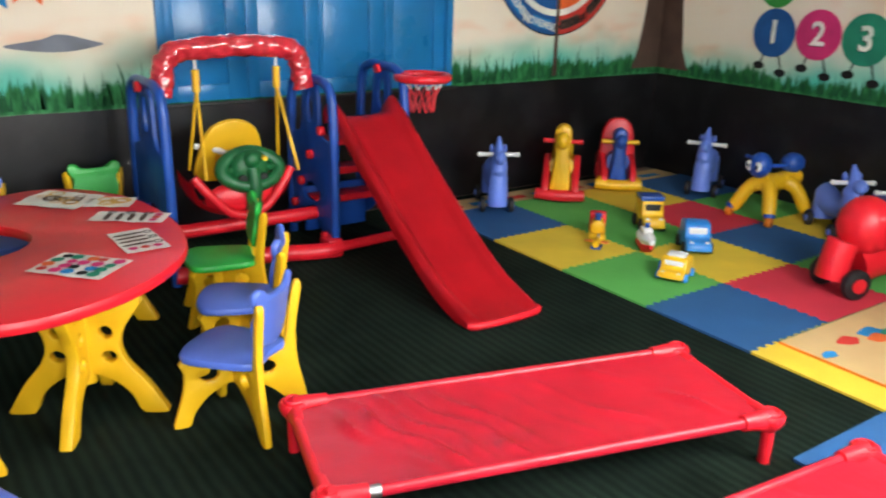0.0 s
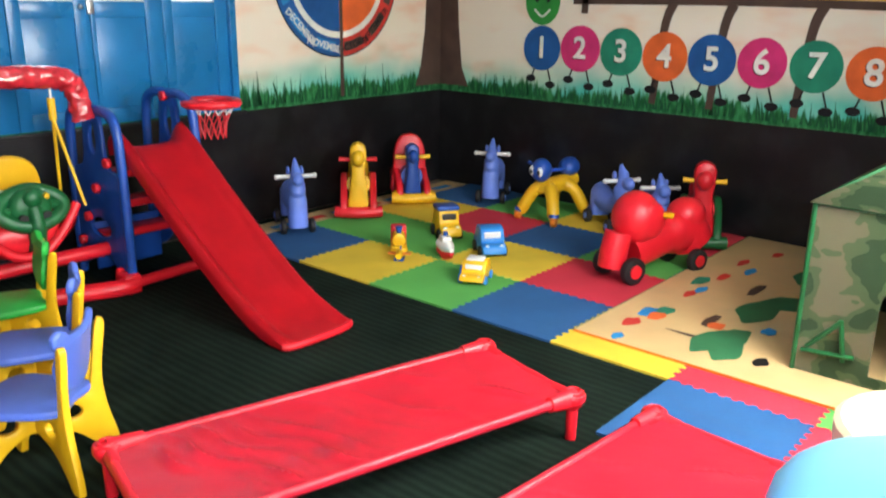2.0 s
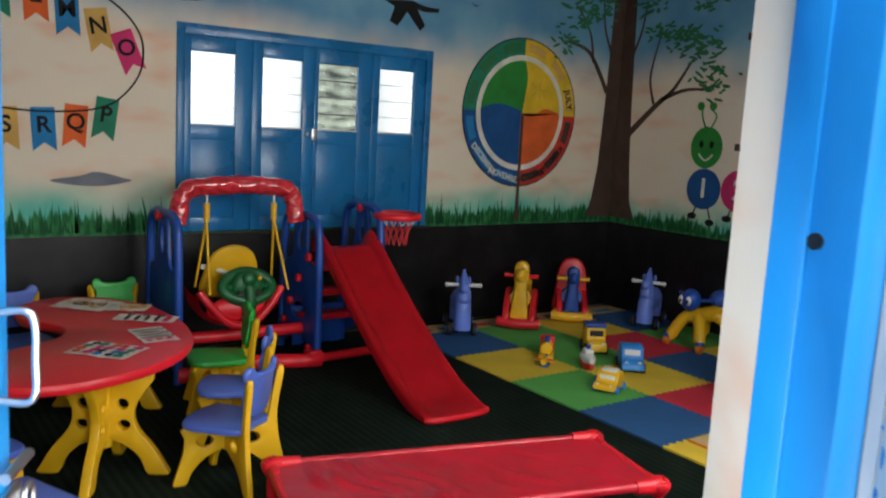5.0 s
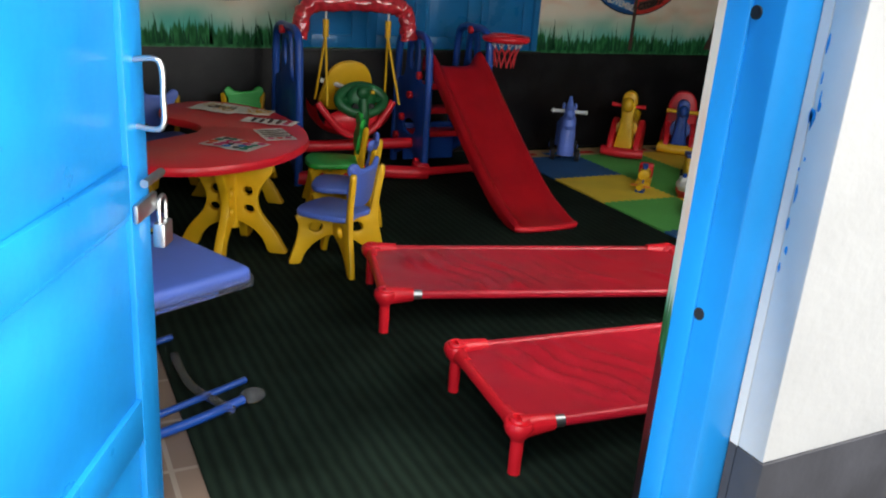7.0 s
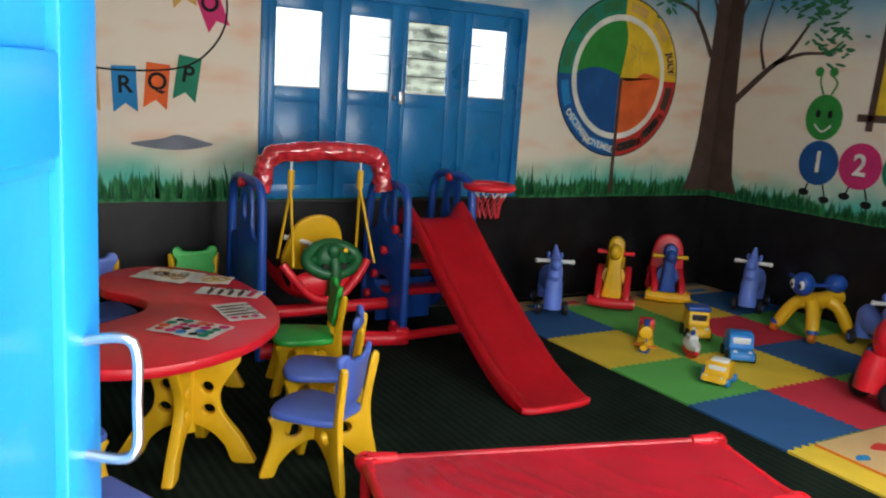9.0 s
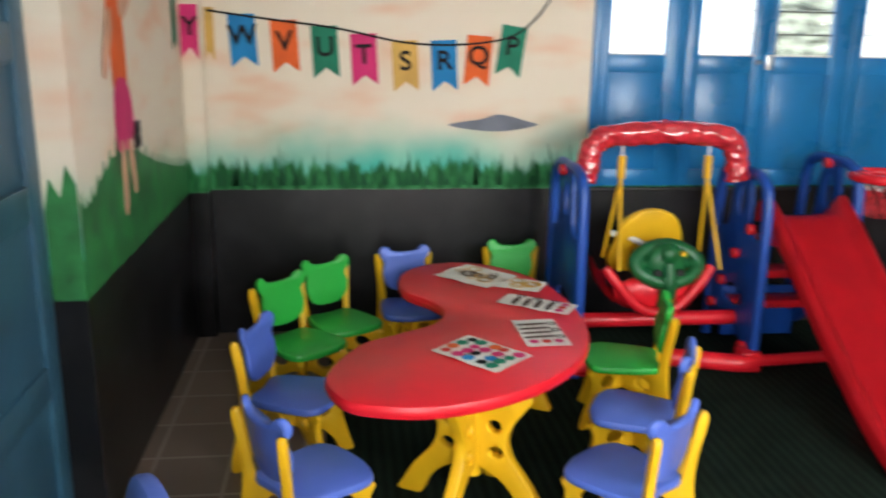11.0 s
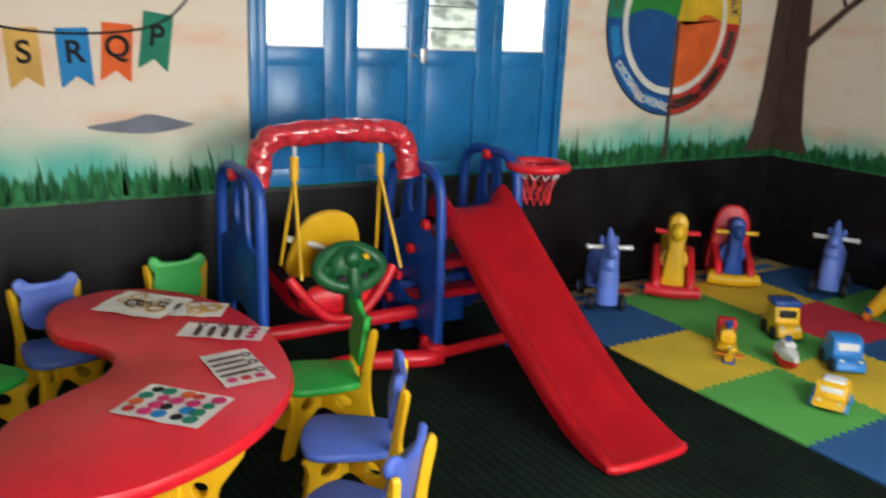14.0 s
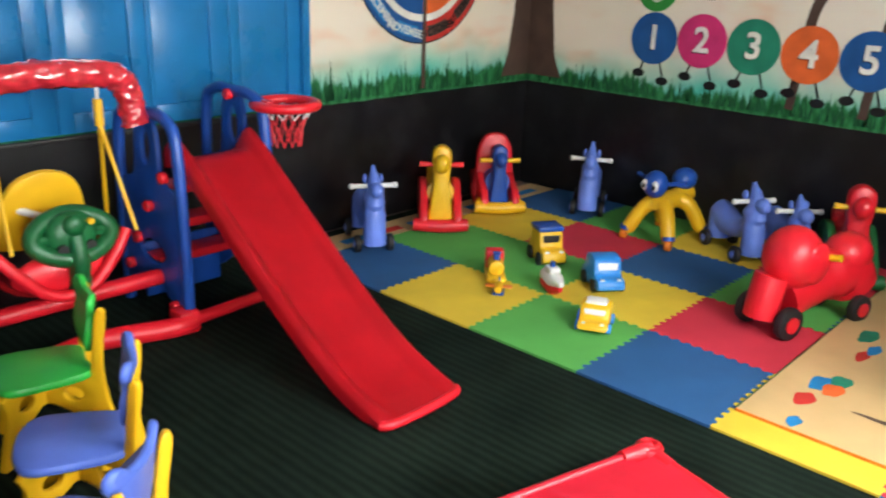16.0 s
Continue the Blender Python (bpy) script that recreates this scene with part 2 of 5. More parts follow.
def box(x0, y0, z0, x1, y1, z1, bevel=0.0, bm=None, seg=2):
    own = bmesh.new()
    bmesh.ops.create_cube(own, size=1, matrix=Matrix.LocRotScale(((x0 + x1) / 2, (y0 + y1) / 2, (z0 + z1) / 2), None, (abs(x1 - x0), abs(y1 - y0), abs(z1 - z0))))
    if bevel:
        bmesh.ops.bevel(own, geom=list(own.edges), offset=bevel, segments=seg, affect="EDGES", profile=0.5)
    return join(bm, own)


def join(bm, own, m=None):
    if m:
        own.transform(m)
    if bm is None:
        return own
    me = bpy.data.meshes.new("tmp")
    own.to_mesh(me)
    own.free()
    bm.from_mesh(me)
    bpy.data.meshes.remove(me)
    return bm


def smooth_path(pts, n=6, closed=False):
    p = [Vector(q) for q in pts]
    out, k = [], len(p)
    for i in range(k if closed else k - 1):
        a = p[(i - 1) % k] if closed or i else p[0]
        b, c = p[i], p[(i + 1) % k]
        d = p[(i + 2) % k] if closed or i + 2 < k else p[-1]
        for s in range(n):
            t = s / n
            out.append(0.5 * (2 * b + (c - a) * t + (2 * a - 5 * b + 4 * c - d) * t * t + (3 * b - a - 3 * c + d) * t ** 3))
    return out if closed else out + [p[-1]]


def tube(pts, r, bm=None, n=10, closed=False, squash=1.0):
    """A round bar along points; r is one radius or one for each point; squash scales it along x."""
    own = bmesh.new()
    p = [Vector(q) for q in pts]
    rs = r if isinstance(r, (list, tuple)) else [r] * len(p)
    rings = []
    up = Vector((0.13, 0.21, 0.97))
    for i, q in enumerate(p):
        d = (p[(i + 1) % len(p)] if closed or i + 1 < len(p) else q) - (p[i - 1] if closed or i else q)
        d.normalize()
        a = d.cross(up if abs(d.dot(up)) < 0.9 else Vector((1, 0.1, 0))).normalized()
        b = d.cross(a).normalized()
        ring = []
        for k in range(n):
            o = (a * math.cos(2 * math.pi * k / n) + b * math.sin(2 * math.pi * k / n)) * rs[i]
            o.x *= squash
            ring.append(own.verts.new(q + o))
        if rings:
            prev = rings[-1]
            s = min(range(n), key=lambda j: (ring[j].co - q - (prev[0].co - p[i - 1])).length)
            ring = ring[s:] + ring[:s]
        rings.append(ring)
    for i in range(len(rings) if closed else len(rings) - 1):
        u, w = rings[i], rings[(i + 1) % len(rings)]
        for k in range(n):
            own.faces.new((u[k], u[(k + 1) % n], w[(k + 1) % n], w[k]))
    if not closed:
        own.faces.new(rings[0][::-1])
        own.faces.new(rings[-1])
    return join(bm, own)


def ball(c, r, bm=None, u=14, v=10, m=None):
    own = bmesh.new()
    r = r if isinstance(r, tuple) else (r, r, r)
    bmesh.ops.create_uvsphere(own, u_segments=u, v_segments=v, radius=1, matrix=Matrix.LocRotScale(c, None, r))
    return join(bm, own, m)


def disc(c, axis, r, w, bm=None, n=20, bevel=0.0):
    """A short cylinder of width w round an axis through c."""
    own = bmesh.new()
    bmesh.ops.create_cone(own, cap_ends=True, segments=n, radius1=r, radius2=r, depth=w)
    if bevel:
        bmesh.ops.bevel(own, geom=[e for e in own.edges if e.calc_face_angle(0) > 1], offset=bevel, segments=2, affect="EDGES", profile=0.5)
    own.transform(Matrix.Translation(c) @ Vector((0, 0, 1)).rotation_difference(Vector(axis)).to_matrix().to_4x4())
    return join(bm, own)


def plate(outer, t, holes=(), bevel=0.0, m=None, bm=None):
    """A flat shape with holes, in the xy plane, t thick upwards, edges rounded by bevel."""
    own = bmesh.new()
    for loop in (outer, *holes):
        vs = [own.verts.new((q[0], q[1], 0)) for q in loop]
        for i in range(len(vs)):
            own.edges.new((vs[i - 1], vs[i]))
    if holes:
        bmesh.ops.triangle_fill(own, edges=list(own.edges), use_beauty=True)
    else:
        bmesh.ops.contextual_create(own, geom=list(own.edges))
    flat = list(own.faces)
    got = bmesh.ops.extrude_face_region(own, geom=flat)
    bmesh.ops.translate(own, vec=(0, 0, t), verts=[v for v in got["geom"] if isinstance(v, bmesh.types.BMVert)])
    bmesh.ops.recalc_face_normals(own, faces=own.faces)
    if bevel:
        bmesh.ops.bevel(own, geom=[e for e in own.edges if len(e.link_faces) == 2 and e.calc_face_angle(0) > 1.2 and abs(e.verts[0].co.z - e.verts[1].co.z) < 1e-6],
                        offset=bevel, segments=2, affect="EDGES", profile=0.5)
    return join(bm, own, m)


def ring_pts(cx, cy, rx, ry=None, n=24, a0=0.0, a1=360.0):
    ry = ry or rx
    full = a1 - a0 >= 359.9
    return [(cx + rx * math.cos(radians(a0 + (a1 - a0) * i / (n if full else n - 1))), cy + ry * math.sin(radians(a0 + (a1 - a0) * i / (n if full else n - 1)))) for i in range(n)]


def sm2(pts, n=5):
    return [(q.x, q.y) for q in smooth_path([(x, y, 0) for x, y in pts], n, True)]


# frames of drawing on the walls: local x along the wall, local y up, z out of the wall
def on_back(x, z, d=0.002):
    return Matrix.Translation((x, BACK - d, z)) @ pose(0, 0, 0, 90, 0, 0)


def on_right(y, z, d=0.002):
    return Matrix.Translation((RIGHT - d, y, z)) @ pose(0, 0, 0, 90, 0, -90)


def on_left(y, z, d=0.002):
    return Matrix.Translation((LEFT + d, y, z)) @ pose(0, 0, 0, 90, 0, 90)


BACK, RIGHT, LEFT, FRONT, TOP = 2.77, 2.41, -3.70, -2.06, 2.88

# ---------- structure ----------


def structure(name, bm, material, label, category):
    return solo(name, bm, material, label, category, kind="structure")


structure("floor", box(LEFT - 0.3, FRONT - 0.3, -0.12, RIGHT + 0.25, BACK + 0.25, -0.006), LINO, "brown printed floor covering with pale squares, worn", "floor")
structure("carpet", box(-3.0, FRONT + 0.3, -0.006, 1.9, BACK - 0.03, 0.0), CARPET, "dark green ribbed carpet laid over the floor", "carpet")
structure("ground", box(-60, -60, -0.30, 60, 60, -0.13), CONCRETE, "bare grey concrete ground outside the building", "ground")
structure("veranda_floor", box(-6, -5.5, -0.13, 4, FRONT - 0.3, -0.01), CONCRETE, "grey cement veranda floor outside the entrance", "floor")

# back wall with the opening for the blue doors
bm = box(LEFT - 0.25, BACK, -0.1, -1.62, BACK + 0.22, TOP + 0.3)
box(0.34, BACK, -0.1, RIGHT + 0.25, BACK + 0.22, TOP + 0.3, bm=bm)
box(-1.62, BACK, 2.13, 0.34, BACK + 0.22, TOP + 0.3, bm=bm)
box(-1.62, BACK, -0.1, 0.34, BACK + 0.22, 0.79, bm=bm)
structure("wall_north", bm, MURAL, "plastered wall painted with grass, sunset sky and black dado", "wall")
structure("wall_east", box(RIGHT, FRONT - 0.25, -0.1, RIGHT + 0.22, BACK, TOP + 0.3), MURAL, "plastered wall painted with grass, pale sky and black dado", "wall")
# left wall with the recess of the side door
bm = box(LEFT - 0.25, 0.95, -0.1, LEFT, BACK, TOP + 0.3)
box(LEFT - 0.25, FRONT - 0.25, -0.1, LEFT, 0.12, TOP + 0.3, bm=bm)
box(LEFT - 0.25, 0.12, 2.1, LEFT, 0.95, TOP + 0.3, bm=bm)
structure("wall_west", bm, MURAL, "plastered wall painted with a green hill and black dado", "wall")
structure("pilaster", box(LEFT, 2.69, 0, -3.60, BACK, TOP, 0.006), MURAL, "shallow painted pilaster in the room corner", "pilaster")
# entrance wall: doorway at its west end and an added, unseen wide window
OUT = FRONT - 0.08
bm = box(-2.27, OUT, -0.1, -1.6, FRONT, TOP + 0.3)
box(-1.6, OUT, -0.1, 0.4, FRONT, 0.95, bm=bm)
box(-1.6, OUT, 2.4, 0.4, FRONT, TOP + 0.3, bm=bm)
box(0.4, OUT, -0.1, RIGHT, FRONT, TOP + 0.3, bm=bm)
box(LEFT, OUT, 2.12, -2.27, FRONT, TOP + 0.3, bm=bm)
structure("wall_south", bm, MURAL, "plastered wall with the entrance doorway, painted inside", "wall")
bm = box(-2.28, OUT - 0.06, 0.707, -1.6, OUT, TOP + 0.3, 0.004)
box(-1.6, OUT - 0.06, 0.707, 3.5, OUT, 0.95, bm=bm)
box(-1.6, OUT - 0.06, 2.4, 3.5, OUT, TOP + 0.3, bm=bm)
box(0.4, OUT - 0.06, 0.95, 3.5, OUT, 2.4, bm=bm)
box(-2.28, OUT, 0.707, -2.271, OUT + 0.019, 2.12, bm=bm)
structure("outer_plaster", bm, OUTWALL, "white limewashed outer face of the wall", "wall")
structure("outer_dado", box(-2.282, OUT - 0.064, -0.05, 3.5, OUT, 0.707, 0.004), OUTDADO, "black painted dado on the outer wall", "wall")
structure("reveal_dado", box(-2.28, OUT + 0.001, -0.05, -2.271, OUT + 0.019, 0.706), OUTDADO, "black painted foot of the door reveal", "wall")
structure("outer_wall_west", box(-6, OUT - 0.06, -0.1, LEFT - 0.02, OUT, TOP + 0.3), OUTWALL, "white limewashed outer wall beside the entrance", "wall")
bm = box(LEFT - 0.25, FRONT - 0.25, TOP, RIGHT + 0.22, BACK + 0.2, TOP + 0.05)
y = FRONT + 0.05
while y < BACK:
    box(LEFT, y, TOP - 0.012, RIGHT, y + 0.05, TOP + 0.002, 0.004, bm=bm, seg=1)
    y += 0.22
for x in (-2.5, -1.28, -0.06, 1.16):
    box(x, FRONT, TOP - 0.016, x + 0.03, BACK, TOP + 0.002, bm=bm)
structure("ceiling", bm, CEIL, "off-white ribbed ceiling boards with seams", "ceiling")
structure("roof", box(-4.5, -2.24, TOP + 0.3, 3.2, 3.6, TOP + 0.36), CONCRETE, "flat roof slab over the room and veranda", "roof")

structure("door_pier", plate([(-2.349, OUT + 0.141), (-2.05, OUT + 0.141), (-2.05, -1.86), (-2.24, -1.86)], TOP, m=Matrix.Translation((0, 0, -0.004))), MURAL, "splayed plastered pier beside the entrance, painted inside", "wall")

# entrance frame
fr = thing("door_frame", "bright blue painted timber entrance frame, chipped", "door frame")
fr["kind"] = "structure"
for nm, b in (("jamb", box(-2.354, OUT + 0.02, 0, -2.275, OUT + 0.14, 2.1, 0.006)), ("jamb", box(LEFT + 0.004, OUT + 0.004, 0, LEFT + 0.07, OUT + 0.12, 2.1, 0.006)),
              ("lintel", box(LEFT + 0.07, OUT + 0.02, 2.04, -2.354, OUT + 0.138, 2.115, 0.006)), ("stop_bead", box(-2.360, OUT + 0.085, 0, -2.352, OUT + 0.137, 2.04, 0.003))):
    part(nm, b, ENTRYBLUE, fr)
for z in (0.50, 0.944, 1.45):
    part("bolt_hole", disc((-2.3545, OUT + 0.075, z), (1, 0, 0), 0.011, 0.006, n=12), BLACK, fr, "dark bolt hole")
rnd = random.Random(21)
for k in range(40):
    z, w, hh = 1.0 + 0.9 * rnd.random() ** 0.6, rnd.uniform(0.001, 0.004), rnd.uniform(0.003, 0.016)
    chip = sm2([(rnd.uniform(0.7, 1.2) * w * math.cos(a), rnd.uniform(0.6, 1.3) * hh * math.sin(a)) for a in [2 * math.pi * q / 7 for q in range(7)]], 2)
    part("paint_smear", plate(chip, 0.0012, m=Matrix.Translation((-2.2805, OUT - 0.002 - 0.014 * rnd.random() ** 2, z)) @ pose(0, 0, 0, 90, 0, -90)), ENTRYBLUE, fr, "stray blue paint on the plaster")


def panel_door(name, w, h, material, panels, label, m, t=0.04, kind="structure"):
    """A framed door leaf, local x along its width from the hinge, y its thickness."""
    d = thing(name, label, "door", m=m)
    d["kind"] = kind
    st = 0.1
    part("stile", box(0, 0, 0, st, t, h, 0.004), material, d)
    part("stile", box(w - st, 0, 0, w, t, h, 0.004), material, d)
    cuts = [0.0] + panels + [h]
    for i, z in enumerate(cuts):
        zz = min(max(z - 0.05, 0), h - 0.1)
        part("rail", box(st, 0.001, zz, w - st, t - 0.001, zz + 0.1, 0.003), material, d)
        if i + 1 < len(cuts):
            top = min(max(cuts[i + 1] - 0.05, 0), h - 0.1)
            part("panel", box(st, 0.013, zz + 0.1, w - st, t - 0.013, top, 0.002), material, d)
            part("bead", box(st, 0.006, top - 0.012, w - st, t - 0.006, top, 0.002), material, d)
    return d


hinge, tip = Vector((-3.60, -2.13, 0)), Vector((-3.155, -1.27, 0))
dv = tip - hinge
leaf = panel_door("door_1", dv.length, 2.02, ENTRYBLUE, [0.48, 1.0, 1.5], "bright blue gloss-painted panelled entrance door, standing open",
                  Matrix.Translation((*hinge.xy, 0.015)) @ pose(0, 0, 0, 0, 0, math.degrees(math.atan2(dv.y, dv.x))))
w = dv.length
for s, nm in ((-1, "handle"), (1, "handle")):
    y0 = 0.0 if s < 0 else 0.04
    part(nm, tube(smooth_path([(w - 0.05, y0, 1.12), (w - 0.05, y0 + s * 0.05, 1.12), (w - 0.05, y0 + s * 0.055, 1.18), (w - 0.05, y0 + s * 0.05, 1.25), (w - 0.05, y0, 1.25)]), 0.006, n=8), STEEL, leaf, "pale metal pull handle")
part("hasp", box(w - 0.10, -0.012, 0.93, w + 0.012, -0.001, 0.97, 0.003), STEEL, leaf, "steel hasp")
bolt = part("bolt", tube([(w - 0.08, -0.02, 1.01), (w + 0.02, -0.02, 1.01)], 0.009, n=10), STEEL, leaf, "steel tower bolt")
part("padlock", tube(smooth_path([(w + 0.008, -0.016, 0.90), (w + 0.008, -0.016, 0.945), (w + 0.03, -0.016, 0.955), (w + 0.045, -0.016, 0.94), (w + 0.045, -0.016, 0.90)]), 0.005, box(w - 0.002, -0.03, 0.845, w + 0.052, -0.002, 0.9, 0.006), n=8), STEEL, leaf, "padlock hanging open")

side = panel_door("door_2", 0.83, 2.09, TEALBLUE, [0.55, 1.1, 1.55], "dull blue panelled side door, closed, in a shallow recess",
                  Matrix.Translation((LEFT - 0.10, 0.12, 0.005)) @ pose(0, 0, 0, 0, 0, 90))
part("handle", tube(smooth_path([(0.1, -0.001, 1.0), (0.1, -0.05, 1.0), (0.1, -0.055, 1.1), (0.1, -0.05, 1.2), (0.1, -0.001, 1.2)]), 0.008, n=8), STEEL, side, "pale metal pull handle")
part("latch", box(0.03, -0.02, 1.5, 0.14, -0.001, 1.54, 0.004), STEEL, side, "small latch")
structure("recess_back", box(LEFT - 0.24, 0.1, 0, LEFT - 0.15, 0.97, 2.12), CONCRETE, "backing behind the side door", "wall")

# four-leaf blue window doors of the back wall
wd = thing("window_1", "blue gloss-painted four-leaf panelled shutters with glazed upper lights", "window")
wd["kind"] = "structure"
for b in (box(-1.62, BACK - 0.015, 0.79, -1.57, BACK + 0.09, 2.13, 0.004), box(0.29, BACK - 0.015, 0.79, 0.34, BACK + 0.09, 2.13, 0.004),
          box(-1.57, BACK - 0.015, 2.06, 0.29, BACK + 0.09, 2.13, 0.004)):
    part("window_frame", b, DOORBLUE, wd)
EDGE = [-1.57, -1.105, -0.64, -0.175, 0.29]
for i in range(4):
    a, b = EDGE[i] + 0.002, EDGE[i + 1] - 0.002
    g0, g1 = [(-1.52, -1.22), (-1.03, -0.73), (-0.61, -0.29), (-0.11, 0.20)][i]
    y0, y1 = BACK + 0.012, BACK + 0.055
    lf = part("shutter_leaf", box(a, y0, 0.79, g0, y1, 2.06, 0.003), DOORBLUE, wd)
    part("stile", box(g1, y0, 0.79, b, y1, 2.06, 0.003), DOORBLUE, lf)
    part("rail", box(g0, y0, 1.96, g1, y1, 2.06, 0.003), DOORBLUE, lf)
    part("rail", box(g0, y0, 1.40, g1, y1, 1.49, 0.003), DOORBLUE, lf)
    part("rail", box(g0, y0, 0.79, g1, y1, 0.88, 0.003), DOORBLUE, lf)
    part("panel", box(g0, y0 + 0.014, 0.88, g1, y1 - 0.01, 1.40, 0.002), DOORBLUE, lf)
    part("bead", box(g0, y0 + 0.004, 1.485, g1, y0 + 0.02, 1.50, 0.002), WHITE, lf, "pale glazing bead")
    if i == 2:
        for k in range(4):
            z = 1.49 + 0.118 * k
            part("louvre", box(g0 + 0.006, y0 + 0.01, z + 0.004, g1 - 0.006, y0 + 0.016, z + 0.112, 0.002), CLEAR, lf, "clear glass louvre").visible_shadow = False
            part("glazing_bar", box(g0, y0 + 0.004, z + 0.112, g1, y0 + 0.02, z + 0.12), BLACK, lf)
    else:
        part("pane", box(g0, y0 + 0.02, 1.49, g1, y0 + 0.026, 1.96), GLASS, lf, "frosted white pane").visible_shadow = False
        for k in range(1, 4):
            part("glazing_bar", box(g0, y0 + 0.010, 1.488 + 0.118 * k, g1, y0 + 0.018, 1.494 + 0.118 * k), STEEL, lf)
part("bolt", box(-0.66, BACK - 0.004, 1.42, -0.62, BACK + 0.014, 1.50, 0.004), STEEL, wd, "small steel bolt")
part("knob", ball((-0.70, BACK - 0.005, 1.46), 0.015), STEEL, wd)
part("window_sill", box(-1.66, BACK - 0.03, 0.765, 0.38, BACK - 0.002, 0.787, 0.005), BLACK, wd, "black painted sill")
# Emissive panel imitates outdoor daylight; the flat bush before it glows faintly too.
structure("backdrop_daylight", box(-4.0, BACK + 2.5, 0.2, 2.4, BACK + 2.52, 4.2), glow_mat("glowing_daylight_panel", (0.85, 0.92, 0.95), (1, 1, 1), 0.36, 1.2), "glowing panel standing in for daylight outside the back window", "backdrop")
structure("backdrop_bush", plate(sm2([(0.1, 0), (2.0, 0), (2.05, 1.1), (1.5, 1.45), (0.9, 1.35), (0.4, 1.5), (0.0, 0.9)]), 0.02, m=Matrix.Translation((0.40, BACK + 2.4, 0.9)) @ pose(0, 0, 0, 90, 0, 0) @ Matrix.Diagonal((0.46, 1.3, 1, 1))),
          glow_mat("self_lit_foliage", (0.03, 0.035, 0.03), (0.40, 0.44, 0.36), 0.16, 7), "dark leafy bush cut-out, faintly self-lit, outside the back window", "backdrop")

# added entrance-wall window, unseen behind the camera; its panes block the sun
w2 = thing("added_window", "wide plain unseen window added to the entrance wall for light", "window")
w2["kind"] = "structure"
for b in (box(-1.6, OUT + 0.05, 0.95, -1.54, FRONT - 0.05, 2.4), box(0.34, OUT + 0.05, 0.95, 0.4, FRONT - 0.05, 2.4), box(-0.63, OUT + 0.05, 0.95, -0.57, FRONT - 0.05, 2.4)):
    part("window_frame", b, ENTRYBLUE, w2)
for x0, x1 in ((-1.54, -0.63), (-0.57, 0.34)):
    part("pane", box(x0, OUT + 0.034, 0.95, x1, OUT + 0.04, 2.4), GLASS, w2, "unseen frosted pane that keeps the sun out")

# ---------- wall paintings ----------


def painted(name, label, category="painting", group=""):
    t = thing(name, label, category, group)
    t["kind"] = "structure"
    return t


def text(body, size, m, material, parent, name="lettering"):
    c = bpy.data.curves.new(name, "FONT")
    c.body, c.size, c.align_x, c.align_y, c.extrude = body, size, "CENTER", "CENTER", 0.0006
    c.offset = size * 0.022
    c.materials.append(material)
    o = new(name, c)
    o.matrix_basis = m
    o.parent = parent
    return o


def bough(m, pts, w0, w1):
    p = smooth_path([(x, y, 0) for x, y in pts], 6)
    l, r = [], []
    for i, q in enumerate(p):
        d = (p[min(i + 1, len(p) - 1)] - p[max(i - 1, 0)]).normalized()
        n = Vector((-d.y, d.x, 0)) * (w0 + (w1 - w0) * i / (len(p) - 1)) / 2
        l.append((q + n).xy), r.append((q - n).xy)
    return plate([tuple(v) for v in l] + [tuple(v) for v in r[::-1]], 0.002, m=m)


# season wheel
wheel = painted("season_wheel", "round painted calendar of four coloured seasons on a post")
CX, CZ = 1.262, 1.712
cols = ["orange", "yellow", "green", "blue"]
for q, (k, a) in enumerate((("red", 270), ("yellow", 0), ("green", 90), ("blue", 180))):
    out = ring_pts(0, 0, 0.605, n=20, a0=a, a1=a + 90) + ring_pts(0, 0, 0.475, n=20, a0=a, a1=a + 90)[::-1]
    part("month_band", plate(out, 0.002, m=on_back(CX, CZ)), PAINT[{"green": "green", "red": "red"}.get(k, k)], wheel)
    part("season_field", plate([(0, 0)] + ring_pts(0, 0, 0.43, n=20, a0=a, a1=a + 90), 0.002, m=on_back(CX, CZ)), PAINT[{"red": "orange", "green": "caterpillar"}.get(k, k)], wheel)
    for j in range(3):
        mid = a + 15 + 30 * j
        blk = ring_pts(0, 0, 0.575, n=6, a0=mid - 10, a1=mid + 10) + ring_pts(0, 0, 0.505, n=6, a0=mid - 10, a1=mid + 10)[::-1]
        part("month_block", plate(blk, 0.002, m=on_back(CX, CZ, 0.0035)), PAINT[{"blue": "sky", "red": "bark", "yellow": "gold", "green": "leaf"}[k]], wheel)
for k, pts in (("blue", [(0, 0), (-0.14, 0.055), (-0.3, 0.06), (-0.425, 0.0)]), ("orange", [(0, 0), (0.12, -0.02), (0.26, 0.05), (0.425, 0.0)]), ("caterpillar", [(0, 0.0), (0.03, 0.15), (0.045, 0.3), (0.0, 0.42)]),):
    part("season_edge", plate(sm2(pts, 6), 0.0015, m=on_back(CX, CZ, 0.0035)), PAINT[k], wheel)
for k in range(5):
    part("sunflower_ray", bough(on_back(CX + 0.17, CZ + 0.2, 0.004), [(0.03 * math.cos(k * 1.26), 0.03 * math.sin(k * 1.26)), (0.1 * math.cos(k * 1.26), 0.1 * math.sin(k * 1.26))], 0.014, 0.008), PAINT["gold"], wheel)
part("ring", plate(ring_pts(0, 0, 0.475, n=48), 0.002, [ring_pts(0, 0, 0.43, n=48)], m=on_back(CX, CZ)), PAINT["white"], wheel)
part("rim", plate(ring_pts(0, 0, 0.615, n=48), 0.002, [ring_pts(0, 0, 0.605, n=48)], m=on_back(CX, CZ)), PAINT["black"], wheel)
